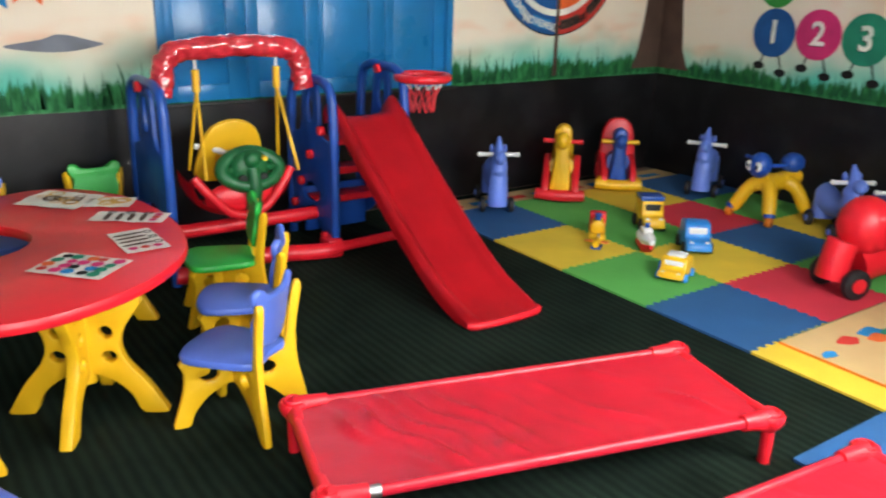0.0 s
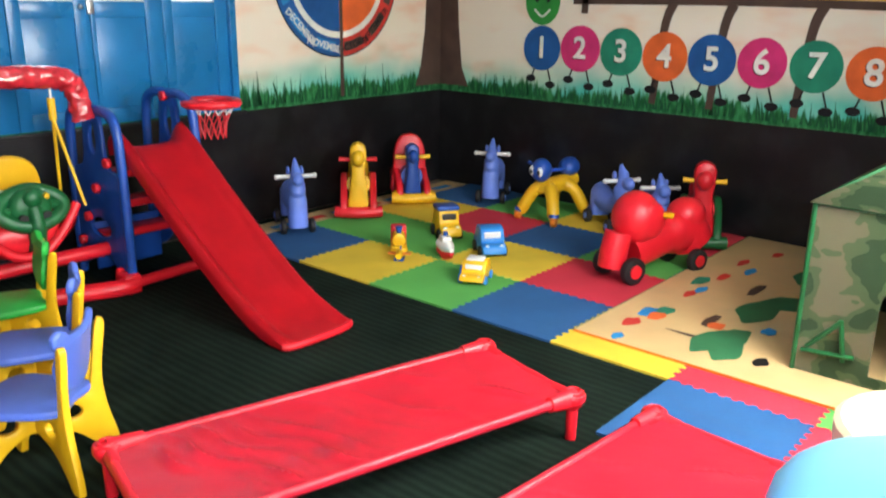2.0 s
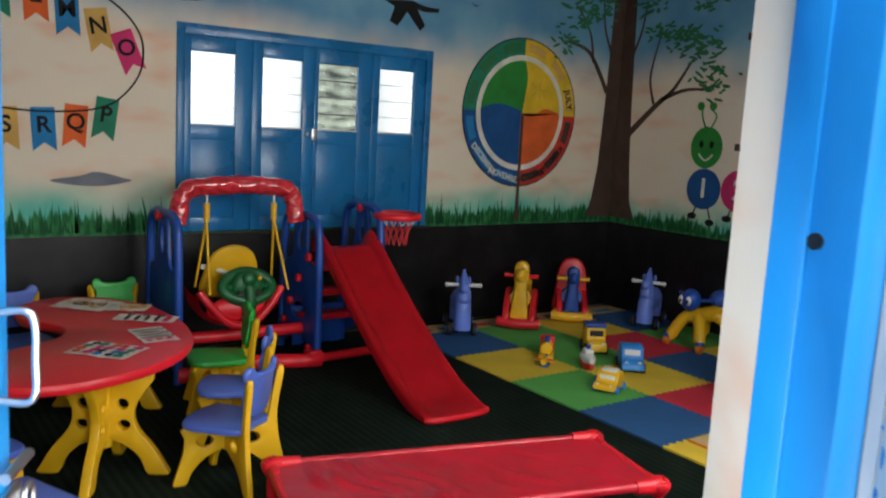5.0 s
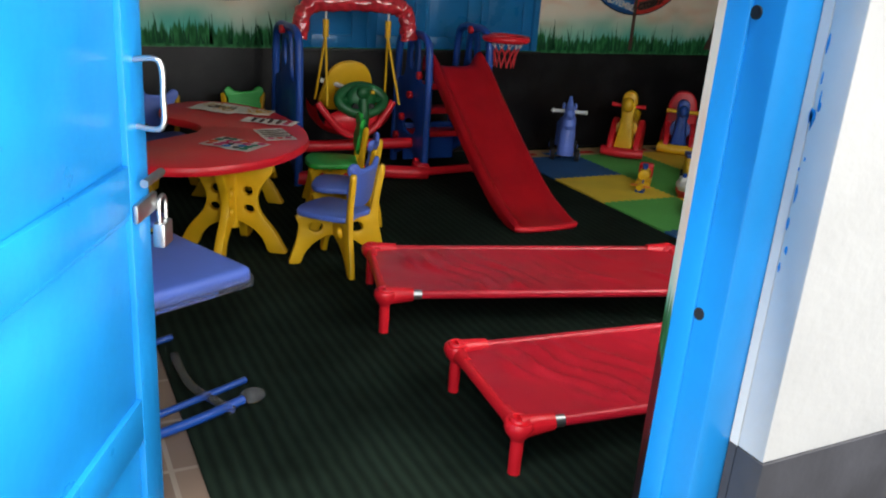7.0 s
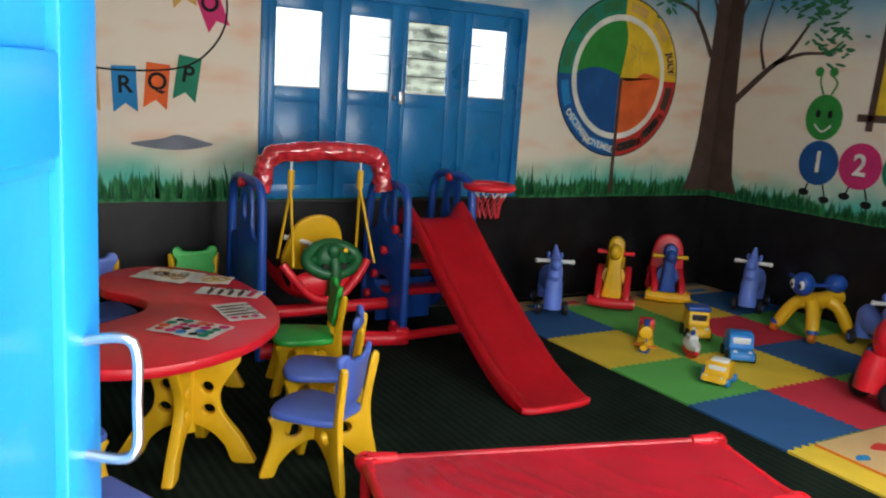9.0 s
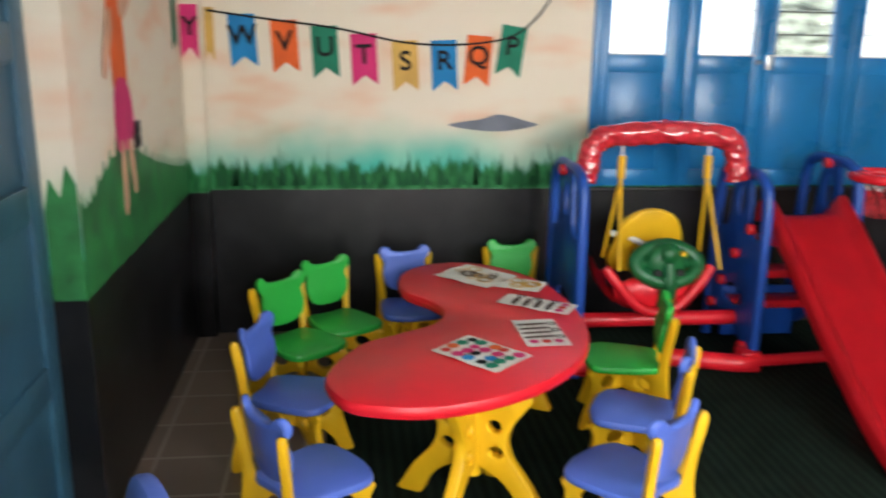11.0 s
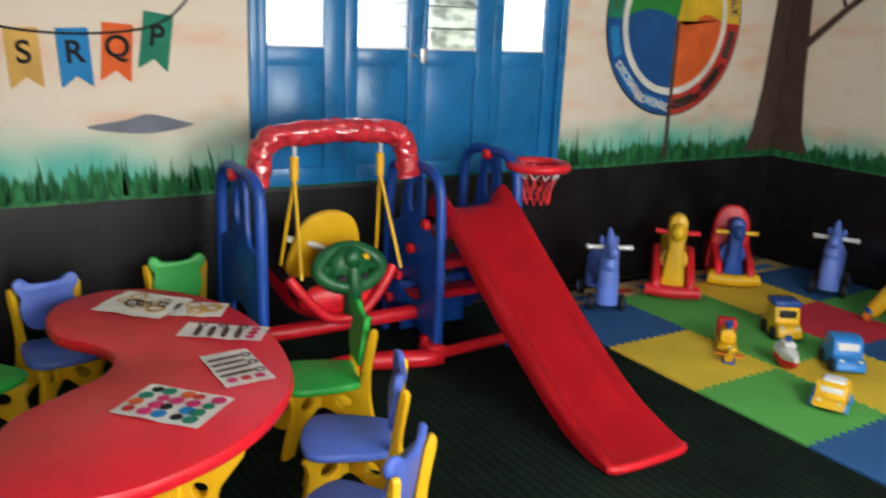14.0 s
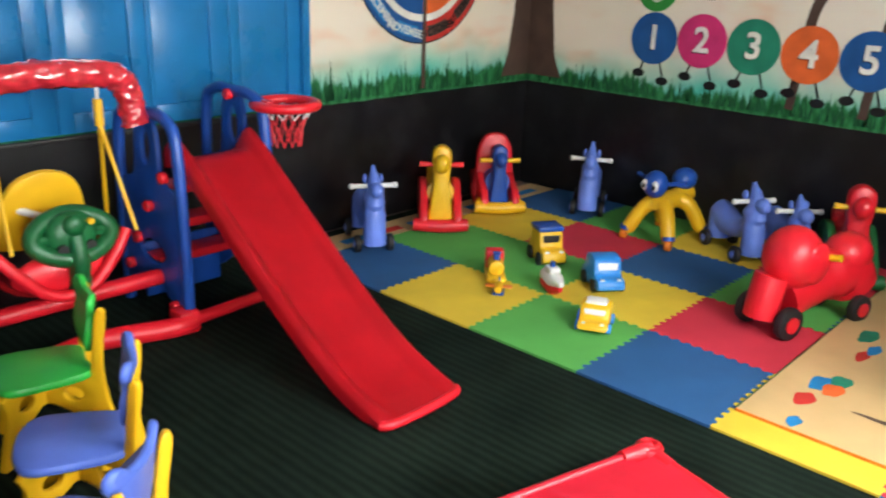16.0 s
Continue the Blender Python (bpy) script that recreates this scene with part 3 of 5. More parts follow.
part("post", plate([(-0.018, -0.90), (0.018, -0.90), (0.012, 0.0), (-0.012, 0)], 0.002, m=on_back(CX + 0.015, CZ, 0.006)), PAINT["bark"], wheel)
text("JULY", 0.085, on_back(CX + 0.52, CZ + 0.14, 0.007) @ pose(0, 0, 0, 0, 0, -75), PAINT["black"], wheel)
text("OCTOBER", 0.07, on_back(CX + 0.14, CZ - 0.525, 0.007) @ pose(0, 0, 0, 0, 0, 15), PAINT["black"], wheel)
text("SEPTEMBER", 0.07, on_back(CX + 0.37, CZ - 0.39, 0.007) @ pose(0, 0, 0, 0, 0, 44), PAINT["black"], wheel)
text("DECEMBER", 0.07, on_back(CX - 0.37, CZ - 0.39, 0.007) @ pose(0, 0, 0, 0, 0, -44), PAINT["white"], wheel)
text("NOVEMBER", 0.07, on_back(CX - 0.14, CZ - 0.525, 0.007) @ pose(0, 0, 0, 0, 0, -15), PAINT["white"], wheel)

# corner tree: trunk across the corner, boughs on both walls
tree = painted("painted_tree", "painted brown tree with dark green leaves across the corner")
part("trunk", plate([(-0.31, 0), (-0.004, 0), (-0.004, 2.05), (-0.14, 2.05), (-0.17, 1.0), (-0.20, 0.45), (-0.25, 0.15)], 0.002, m=on_back(RIGHT, 0.83)), PAINT["bark"], tree)
part("trunk", plate([(0.004, 0), (0.31, 0), (0.24, 0.15), (0.2, 0.5), (0.17, 1.0), (0.13, 2.05), (0.004, 2.05)], 0.002, m=on_right(BACK, 0.83)), PAINT["bark"], tree)
for pts, a, b in (([(-0.16, 1.95), (-0.32, 2.18), (-0.45, 2.3), (-0.68, 2.35)], 0.05, 0.02), ([(-0.36, 2.2), (-0.42, 2.45), (-0.62, 2.68)], 0.03, 0.012), ([(-0.14, 2.3), (-0.24, 2.5), (-0.28, 2.75)], 0.03, 0.012)):
    part("bough", bough(on_back(RIGHT, 0, 0.0025), pts, a, b), PAINT["bark"], tree)
for pts, a, b in (([(0.17, 1.6), (0.45, 1.85), (0.62, 1.98), (0.78, 2.2)], 0.06, 0.02), ([(0.5, 1.9), (0.75, 1.98), (1.0, 1.98)], 0.04, 0.015), ([(0.42, 1.86), (0.36, 2.1), (0.44, 2.45)], 0.03, 0.012), ([(0.14, 2.3), (0.22, 2.5), (0.26, 2.75)], 0.03, 0.012)):
    part("bough", bough(on_right(BACK, 0, 0.0025), pts, a, b), PAINT["bark"], tree)
rnd = random.Random(5)
for place, spots in ((on_back, [(-0.7, 2.36), (-0.62, 2.7), (-0.35, 2.62), (-0.48, 2.55), (-0.72, 2.8), (-0.22, 2.72)]), (on_right, [(0.44, 2.5), (0.8, 2.3), (1.0, 2.0), (1.02, 2.15), (0.75, 2.45), (0.9, 2.7), (0.28, 2.7), (0.66, 2.4), (0.95, 2.35)])):
    bm = bmesh.new()
    for cx, cy in spots:
        for k in range(26):
            x, y, a = cx + rnd.gauss(0, 0.09), min(cy + rnd.gauss(0, 0.05), 2.85), rnd.uniform(-40, 40)
            plate(ring_pts(0, 0, rnd.uniform(0.02, 0.05), 0.012, n=6), 0.001, m=pose(x, y, 0.0002 * k, 0, 0, a), bm=bm)
    bm.transform(place(RIGHT if place is on_back else BACK, 0, 0.004))
    tagged(part("leaves", bm, PAINT["leaf"], tree), kind="stuff")

# flying birds
for nm, x, z, s, body in (("painted_bird", -1.7, 2.3, 0.44, [(0, 0), (0.25, -0.08), (0.5, -0.06), (0.66, 0.0), (0.95, 0.02), (1.0, 0.06), (0.9, 0.10), (0.6, 0.09), (0.62, 0.45), (0.5, 0.55), (0.38, 0.2), (0.2, 0.42), (0.0, 0.5), (0.22, 0.12)]),
                          ("painted_bird", -0.12, 2.42, 0.5, [(0, 0.08), (0.25, 0.1), (0.5, 0.12), (0.75, 0.06), (1.0, 0.06), (0.98, 0.0), (0.75, -0.02), (0.6, 0.0), (0.75, -0.22), (0.66, -0.3), (0.42, -0.05), (0.26, -0.27), (0.12, -0.22), (0.2, 0.0)])):
    solo(nm, plate([(u * s, v * s) for u, v in body], 0.002, m=on_back(x, z)), PAINT["black"], "black painted goose flying on the blue wall", "painting", "painted geese", "structure")
for x, z in ((-1.18, 2.62), (-1.05, 2.38), (-0.62, 2.55), (-0.5, 2.45), (-0.35, 2.62), (0.72, 2.52), (-1.3, 2.75), (-0.85, 2.68)):
    solo("painted_small_bird", plate([(-0.04, 0.02), (0, 0), (0.045, 0.012), (0.01, -0.012), (-0.015, -0.006)], 0.002, m=on_back(x, z)), PAINT["blue"], "small distant bird painted on the wall", "painting", "painted small birds", "structure")
for y, z in ((0.95, 2.74), (1.35, 2.66), (0.55, 2.7), (0.75, 2.55)):
    solo("painted_small_bird", plate([(-0.04, 0.02), (0, 0), (0.045, 0.012), (0.01, -0.012), (-0.015, -0.006)], 0.002, m=on_right(y, z)), PAINT["blue"], "small distant bird painted on the wall", "painting", "painted small birds", "structure")

# number caterpillar on the east wall
cat = painted("painted_caterpillar", "smiling green caterpillar with coloured number discs, painted")
step = (1.74 - 0.38) / 4
for i in range(10):
    y, z = 1.74 - step * i, 1.175 + 0.012 * math.sin(i * 1.3)
    if i > 4:
        y, z = y + 0.004 * (i - 4), z - 0.012 * (i - 4)
    k = ["blue", "pink", "green", "orange", "blue", "pink", "green", "orange", "blue", "pink"][i]
    part("number_disc", plate(ring_pts(0, 0, 0.168 if i < 5 else 0.160, n=28), 0.002, m=on_right(y, z, 0.004 + 0.0006 * i)), PAINT[k], cat)
    text(str(i + 1), 0.22, on_right(y + 0.006, z - 0.006, 0.0105) @ pose(0, 0, 0), PAINT["black"], cat)
    text(str(i + 1), 0.22, on_right(y, z, 0.0115), PAINT["white"], cat)
    for s in (-1, 1):
        part("foot", plate(ring_pts(0, 0, 0.045, 0.028, n=12), 0.002, m=on_right(y + s * 0.09, z - 0.25 + 0.02 * s, 0.003)), PAINT["black"], cat)
        part("leg", bough(on_right(y, z, 0.0025), [(-s * 0.06, -0.15), (-s * 0.09, -0.24)], 0.012, 0.012), PAINT["black"], cat)
part("head", plate(ring_pts(0, 0, 0.155, 0.17, n=28), 0.002, m=on_right(1.75, 1.515, 0.003)), PAINT["caterpillar"], cat)
for s in (-1, 1):
    part("feeler", bough(on_right(1.75, 1.52, 0.003), [(s * 0.03, 0.16), (s * 0.07, 0.25), (s * 0.04 - 0.03, 0.31)], 0.014, 0.012), PAINT["caterpillar"], cat)
    part("feeler_tip", plate(ring_pts(0, 0, 0.035, n=14), 0.002, m=on_right(1.75 - s * 0.06 + 0.03, 1.85, 0.004)), PAINT["caterpillar"], cat)
    part("eye", plate(ring_pts(0, 0, 0.02, 0.03, n=12), 0.002, m=on_right(1.75 + s * 0.05, 1.54, 0.006)), PAINT["black"], cat)
part("smile", bough(on_right(1.75, 1.50, 0.006), [(-0.07, -0.04), (0, -0.09), (0.07, -0.04)], 0.014, 0.014), PAINT["white"], cat)

# alphabet board
board = painted("painted_alphabet_board", "yellow painted signboard with red letters and brown stick frame")
Y0, Y1, Z0, Z1 = 1.36, -1.0, 1.56, 2.36
part("field", plate([(0, 0), (Y0 - Y1, 0), (Y0 - Y1, Z1 - Z0), (0, Z1 - Z0)], 0.002, m=on_right(Y0, Z0)), PAINT["yellow"], board)
for pts in ([(-0.12, -0.03), (1.2, -0.02), (2.5, -0.04)], [(-0.1, Z1 - Z0 + 0.03), (1.2, Z1 - Z0 + 0.05), (2.5, Z1 - Z0 + 0.02)], [(-0.02, -0.12), (0.0, 0.4), (0.02, 0.95)], [(2.38, -0.1), (2.36, 0.95)],
            [(0.98, 0.84), (1.03, 0.98)], [(1.15, 0.84), (1.17, 0.95)], [(1.3, 0.84), (1.36, 1.0)]):
    part("stick", bough(on_right(Y0, Z0, 0.005), pts, 0.055, 0.05), PAINT["bark"], board)
for x in (0.62, 1.04, 1.6):
    part("prop", bough(on_right(Y0, Z0, 0.0025), [(x + 0.05, -0.04), (x, -0.2), (x - 0.05, -0.72)], 0.07, 0.05), PAINT["bark"], board)
ROWS = ["अआइईउऊएऐओ", "कखगघङचछजझ", "टठडढणतथदध", "पफबभमयरलव"]
for r, row in enumerate(ROWS):
    for c, ch in enumerate(row):
        text(ch, 0.10, on_right(Y0 - 0.14 - 0.18 * c, Z1 - 0.10 - 0.165 * r, 0.006), PAINT["red"], board)
for c, ch in enumerate("शषसह"):
    text(ch, 0.10, on_right(Y0 - 0.50 - 0.18 * c, Z1 - 0.10 - 0.165 * 4, 0.006), PAINT["red"], board)

# bunting on the back wall
FLAGC = {"green": "green", "orange": "orange", "blue": "sky", "gold": "gold", "pink": "pink"}
bunting = painted("painted_bunting", "painted string of coloured alphabet pennants on a black line")
low = [("P", -2.035, 1.625, "green"), ("Q", -2.215, 1.575, "orange"), ("R", -2.405, 1.55, "sky"), ("S", -2.605, 1.545, "gold"), ("T", -2.815, 1.575, "pink"), ("U", -3.01, 1.61, "green"), ("V", -3.21, 1.635, "orange"), ("W", -3.415, 1.66, "sky")]
for ch, x, z, k in low + [("O", -1.965, 2.03, "pink"), ("N", -2.11, 2.15, "gold"), ("M", -2.27, 2.23, "sky"), ("L", -2.44, 2.29, "orange"), ("K", -2.64, 2.29, "green"), ("J", -2.84, 2.28, "pink"), ("I", -3.04, 2.27, "sky"), ("H", -3.24, 2.27, "orange"), ("G", -3.44, 2.27, "pink")]:
    tilt = {"P": -8, "O": 22, "Q": -4, "N": 10}.get(ch, 3)
    m = on_back(x, z, 0.003) @ pose(0, 0, 0, 0, 0, tilt)
    part("pennant", plate([(-0.066, 0.0), (0.066, 0.0), (0.066, -0.255), (0, -0.205), (-0.066, -0.255)], 0.002, m=m), PAINT[k], bunting)
    text(ch, 0.135, m @ pose(0, -0.105, 0.004), PAINT["black"], bunting)
for pts in ([(-3.58, 1.675), (-3.3, 1.64), (-2.95, 1.60), (-2.6, 1.535), (-2.3, 1.53), (-2.05, 1.575), (-1.9, 1.70), (-1.83, 1.86), (-1.86, 2.05), (-2.05, 2.22), (-2.4, 2.31), (-3.0, 2.29), (-3.58, 2.27)],):
    part("line", bough(on_back(0, 0, 0.0045), pts, 0.011, 0.011), PAINT["black"], bunting)
m = Matrix.Translation((-3.65, 2.69 - 0.003, 1.70)) @ pose(0, 0, 0, 90, 0, 0)
part("pennant", plate([(-0.045, 0), (0.04, 0), (0.04, -0.26), (0, -0.2), (-0.045, -0.25)], 0.002, m=m), PAINT["pink"], bunting)
text("Y", 0.12, m @ pose(0, -0.105, 0.004), PAINT["black"], bunting)
m = on_left(2.55, 1.76, 0.003)
part("pennant", plate([(-0.05, 0), (0.05, 0.02), (0.05, -0.26), (0, -0.22), (-0.05, -0.27)], 0.002, m=m), PAINT["green"], bunting)
part("line", bough(on_left(0, 0, 0.004), [(1.78, 1.72), (1.85, 1.86), (2.05, 1.88), (2.35, 1.80), (2.66, 1.72)], 0.011, 0.011), PAINT["black"], bunting)
part("pennant", plate([(-0.028, 0.0), (0.018, 0.0), (0.018, -0.26), (-0.01, -0.21), (-0.028, -0.25)], 0.002, m=on_back(-3.565, 1.69, 0.003)), PAINT["gold"], bunting)
HILL = mat("mural_hill_green", (0.022, 0.17, 0.045), 0.5, 0.45, 9, 0.2, 30)
for a, b, pts in ((0.955, 2.685, [(0.955, 1.08), (1.05, 1.05), (1.25, 1.13), (1.5, 1.17), (1.8, 1.10), (2.1, 1.02), (2.4, 0.96), (2.685, 0.92)]), (-1.9, 0.115, [(-1.9, 1.05), (-1.0, 1.0), (-0.5, 1.08), (0.115, 0.92)])):
    top = []
    for q in smooth_path([(x, z, 0) for x, z in pts], 14):
        top.append((q.x, q.y + 0.035 * abs(noise.noise(Vector((q.x * 31, 2, 0)))) + (0.04 if len(top) % 5 == 2 else 0)))
    solo("painted_hill", plate([(a, 0.786)] + top + [(b, 0.786)], 0.0015, m=on_left(0, 0, 0.0016)), HILL, "green grassy hill painted above the black dado", "painting", "painted hills", "structure")
solo("painted_reveal", plate([(0, 0.786), (0.098, 0.786), (0.098, 1.14), (0.07, 1.2), (0.05, 1.1), (0.02, 1.16), (0, 1.06)], 0.0015, m=Matrix.Translation((LEFT - 0.098, 0.9485, 0)) @ pose(0, 0, 0, 90, 0, 0)), HILL, "green grass painted on the door reveal", "painting", kind="structure")
solo("painted_cloud", plate(sm2([(-0.22, 0), (-0.05, 0.03), (0.05, 0.055), (0.2, 0.02), (0.25, 0), (0.1, -0.03), (-0.05, -0.03)]), 0.002, m=on_back(-2.15, 1.12)), PAINT["cloud"], "small grey cloud painted on the wall", "painting", kind="structure")
# plain figure on the west wall
fig = painted("painted_figure", "plain painted figure in orange and pink on the wall")
for k, pts in (("skin", [(1.40, 1.80), (1.46, 1.74), (1.53, 1.80), (1.52, 1.92), (1.44, 1.94), (1.39, 1.88)]), ("black", [(1.38, 1.86), (1.36, 2.0), (1.42, 2.06), (1.52, 2.05), (1.60, 1.98), (1.54, 1.92), (1.45, 1.96)]),
               ("orange", [(1.42, 1.70), (1.56, 1.72), (1.60, 1.62), (1.60, 1.38), (1.44, 1.38), (1.42, 1.55)]), ("pink", [(1.44, 1.40), (1.60, 1.40), (1.66, 1.26), (1.60, 1.18), (1.42, 1.18)]),
               ("skin", [(1.46, 1.18), (1.50, 1.18), (1.50, 0.96), (1.45, 0.96)]), ("skin", [(1.55, 1.18), (1.60, 1.18), (1.64, 1.02), (1.60, 1.0)]), ("skin", [(1.56, 1.70), (1.78, 1.80), (1.80, 1.75), (1.60, 1.62)]), ("skin", [(1.42, 1.66), (1.32, 1.52), (1.30, 1.44), (1.34, 1.44), (1.44, 1.58)])):
    part("patch", plate(sm2(pts, 4), 0.002, m=on_left(0, 0, 0.002 + 0.0008 * len(fig.children))), PAINT[k], fig)
sw = thing("wall_socket", "small black socket plate on the painted wall", "socket")
sw["kind"] = "structure"
part("plate", box(LEFT + 0.002, 1.655, 1.15, LEFT + 0.012, 1.735, 1.25, 0.003), BLACK, sw)
for dz in (0.025, 0.07):
    part("rocker_switch", box(LEFT + 0.012, 1.675, 1.15 + dz - 0.012, LEFT + 0.017, 1.715, 1.15 + dz + 0.012, 0.002), BLACK, sw)
rnd = random.Random(9)


def blades(place, x0, x1, n, z=0.80, hmin=0.08, hmax=0.26):
    bm = bmesh.new()
    for k in range(n):
        x, h, l = rnd.uniform(x0, x1), rnd.uniform(hmin, hmax) * rnd.uniform(0.6, 1), rnd.gauss(0, 0.02)
        plate([(x - 0.006, z), (x + 0.006, z), (x + 0.003 + l * 0.4, z + h * 0.6), (x + l, z + h)], 0.001, bm=bm)
    bm.transform(place(0, 0, 0.0022))
    return solo("painted_grass", bm, PAINT["grass"], "dark green grass blades painted above the dado", "painting", kind="stuff")


blades(on_back, -3.58, -1.66, 120)
blades(on_back, 0.38, 2.3, 120)
blades(lambda a, b, d: on_right(0, 0, d), -2.6, 2.0, 260, hmax=0.2)

# ---------- table and chairs ----------
TT = 0.508
kid = [(-2.98, 0.99), (-2.96, 0.84), (-2.87, 0.735), (-2.62, 0.70), (-2.31, 0.83), (-2.08, 1.08), (-1.985, 1.38), (-1.98, 1.70), (-2.04, 1.99), (-2.20, 2.22), (-2.39, 2.30), (-2.57, 2.24), (-2.67, 2.08), (-2.67, 1.86), (-2.57, 1.71), (-2.525, 1.58), (-2.58, 1.44), (-2.72, 1.34), (-2.87, 1.23)]
table = thing("kidney_table", "red plastic kidney-shaped nursery table on yellow legs", "table", m=Matrix.Translation((-2.4, 1.4, 0)))
part("tabletop", plate(sm2([(x + 2.4, y - 1.4) for x, y in kid], 5), 0.05, bevel=0.018, m=Matrix.Translation((0, 0, TT - 0.05))), RED, table, "red moulded top with rounded rim")
LEGP = sm2([(0.0, 0.455), (0.0, 0.165), (0.03, 0.155), (0.10, 0.125), (0.155, 0.07), (0.19, 0.0), (0.275, 0.0), (0.262, 0.035), (0.215, 0.115), (0.150, 0.195), (0.128, 0.26), (0.145, 0.33), (0.21, 0.455)], 3)


def pedestal(cx, cy, turn):
    p = part("pedestal", tube([(cx, cy, 0.12), (cx, cy, 0.455)], 0.035, n=14), YELLOW, table, "yellow plastic pedestal")
    for k in range(4):
        m = Matrix.Translation((cx, cy, 0)) @ pose(0, 0, 0, 0, 0, turn + 90 * k) @ pose(0, 0.021, 0, 90, 0, 0)
        part("leg", plate(LEGP, 0.042, [ring_pts(0.082, 0.315, 0.024, 0.024, n=14), ring_pts(0.088, 0.222, 0.026, 0.022, n=14)], 0.006, m), YELLOW, p)


pedestal(-0.085, -0.415, -30)
pedestal(0.13, 0.42, -30)


def sheet(x, y, w, h, turn, kind):
    s = thing("craft_sheet", {"dots": "white paper sheet printed with coloured dots", "face": "white paper sheet with a grey drawn pattern", "bars": "white paper sheet with dark red bars", "rings": "small white paper sheet with yellow rings"}[kind],
              "paper", "craft sheets on the table", pose(x, y, TT + 0.001, 0, 0, turn))
    bm = bmesh.new()
    bmesh.ops.create_grid(bm, x_segments=8, y_segments=6, size=0.5)
    for v in bm.verts:
        v.co = Vector((v.co.x * w, v.co.y * h, 0.002 + 0.004 * (noise.noise(v.co * 4) + 0.5)))
    part("paper", bm, PAINT["white"], s, "curling paper")
    z = 0.0075
    rr = random.Random(int(w * 1000 + h * 100))
    if kind == "dots":
        for i in range(5):
            for j in range(4):
                c = ["red", "pink", "sky", "black", "green", "orange"][(i * 7 + j * 5 + (i * j) % 3) % 6]
                part("dot", plate(ring_pts((i - 2) * w * 0.18 + 0.008 * math.sin(3 * i + 5 * j), (j - 1.5) * h * 0.22, 0.023 if (i + j) % 3 else 0.019, n=14), 0.0006, m=Matrix.Translation((0, 0, z))), PAINT[c], s)
    elif kind == "bars":
        for i in range(4):
            part("bar", plate(sm2([(-w * 0.3 + i * w * 0.16, -h * 0.4), (-w * 0.24 + i * w * 0.16, -h * 0.4), (-w * 0.27 + i * w * 0.16, h * 0.2), (-w * 0.33 + i * w * 0.16, h * 0.2)], 3), 0.0006, m=Matrix.Translation((0, 0, z))), PAINT["bark"], s)
        for i in range(3):
            part("dot", plate(ring_pts(w * 0.36, -h * 0.3 + i * h * 0.28, 0.018, n=12), 0.0006, m=Matrix.Translation((0, 0, z))), PAINT["red" if i % 2 else "pink"], s)
            part("ring", plate(ring_pts(-w * 0.3 + i * w * 0.25, h * 0.36, 0.018, n=12), 0.0006, [ring_pts(-w * 0.3 + i * w * 0.25, h * 0.36, 0.011, n=12)], m=Matrix.Translation((0, 0, z))), PAINT["black"], s)
    else:
        part("print", plate(sm2([(-w * 0.42, -h * 0.38), (w * 0.40, -h * 0.40), (w * 0.43, h * 0.36), (-w * 0.40, h * 0.40)], 4), 0.0004, m=Matrix.Translation((0, 0, z - 0.0006))), PAINT["white"], s)
        k = "gold" if kind == "rings" else "bark"
        for i in range(13 if kind == "face" else 6):
            cx, cy, r = rr.uniform(-0.3, 0.3) * w, rr.uniform(-0.25, 0.25) * h, rr.uniform(0.02, 0.045)
            part("ring", plate(ring_pts(cx, cy, r, n=18), 0.0006, [ring_pts(cx, cy, r * 0.72, n=18)], m=Matrix.Translation((0, 0, z + 0.0007 * i))), PAINT[k if i % 3 else "gold"], s)


sheet(-2.445, 1.10, 0.29, 0.21, -48, "dots")
sheet(-2.19, 1.288, 0.28, 0.165, -89, "bars")
sheet(-2.13, 1.62, 0.31, 0.14, -35, "bars")
sheet(-2.32, 2.04, 0.30, 0.25, -46, "face")
sheet(-2.14, 1.89, 0.20, 0.16, -30, "rings")


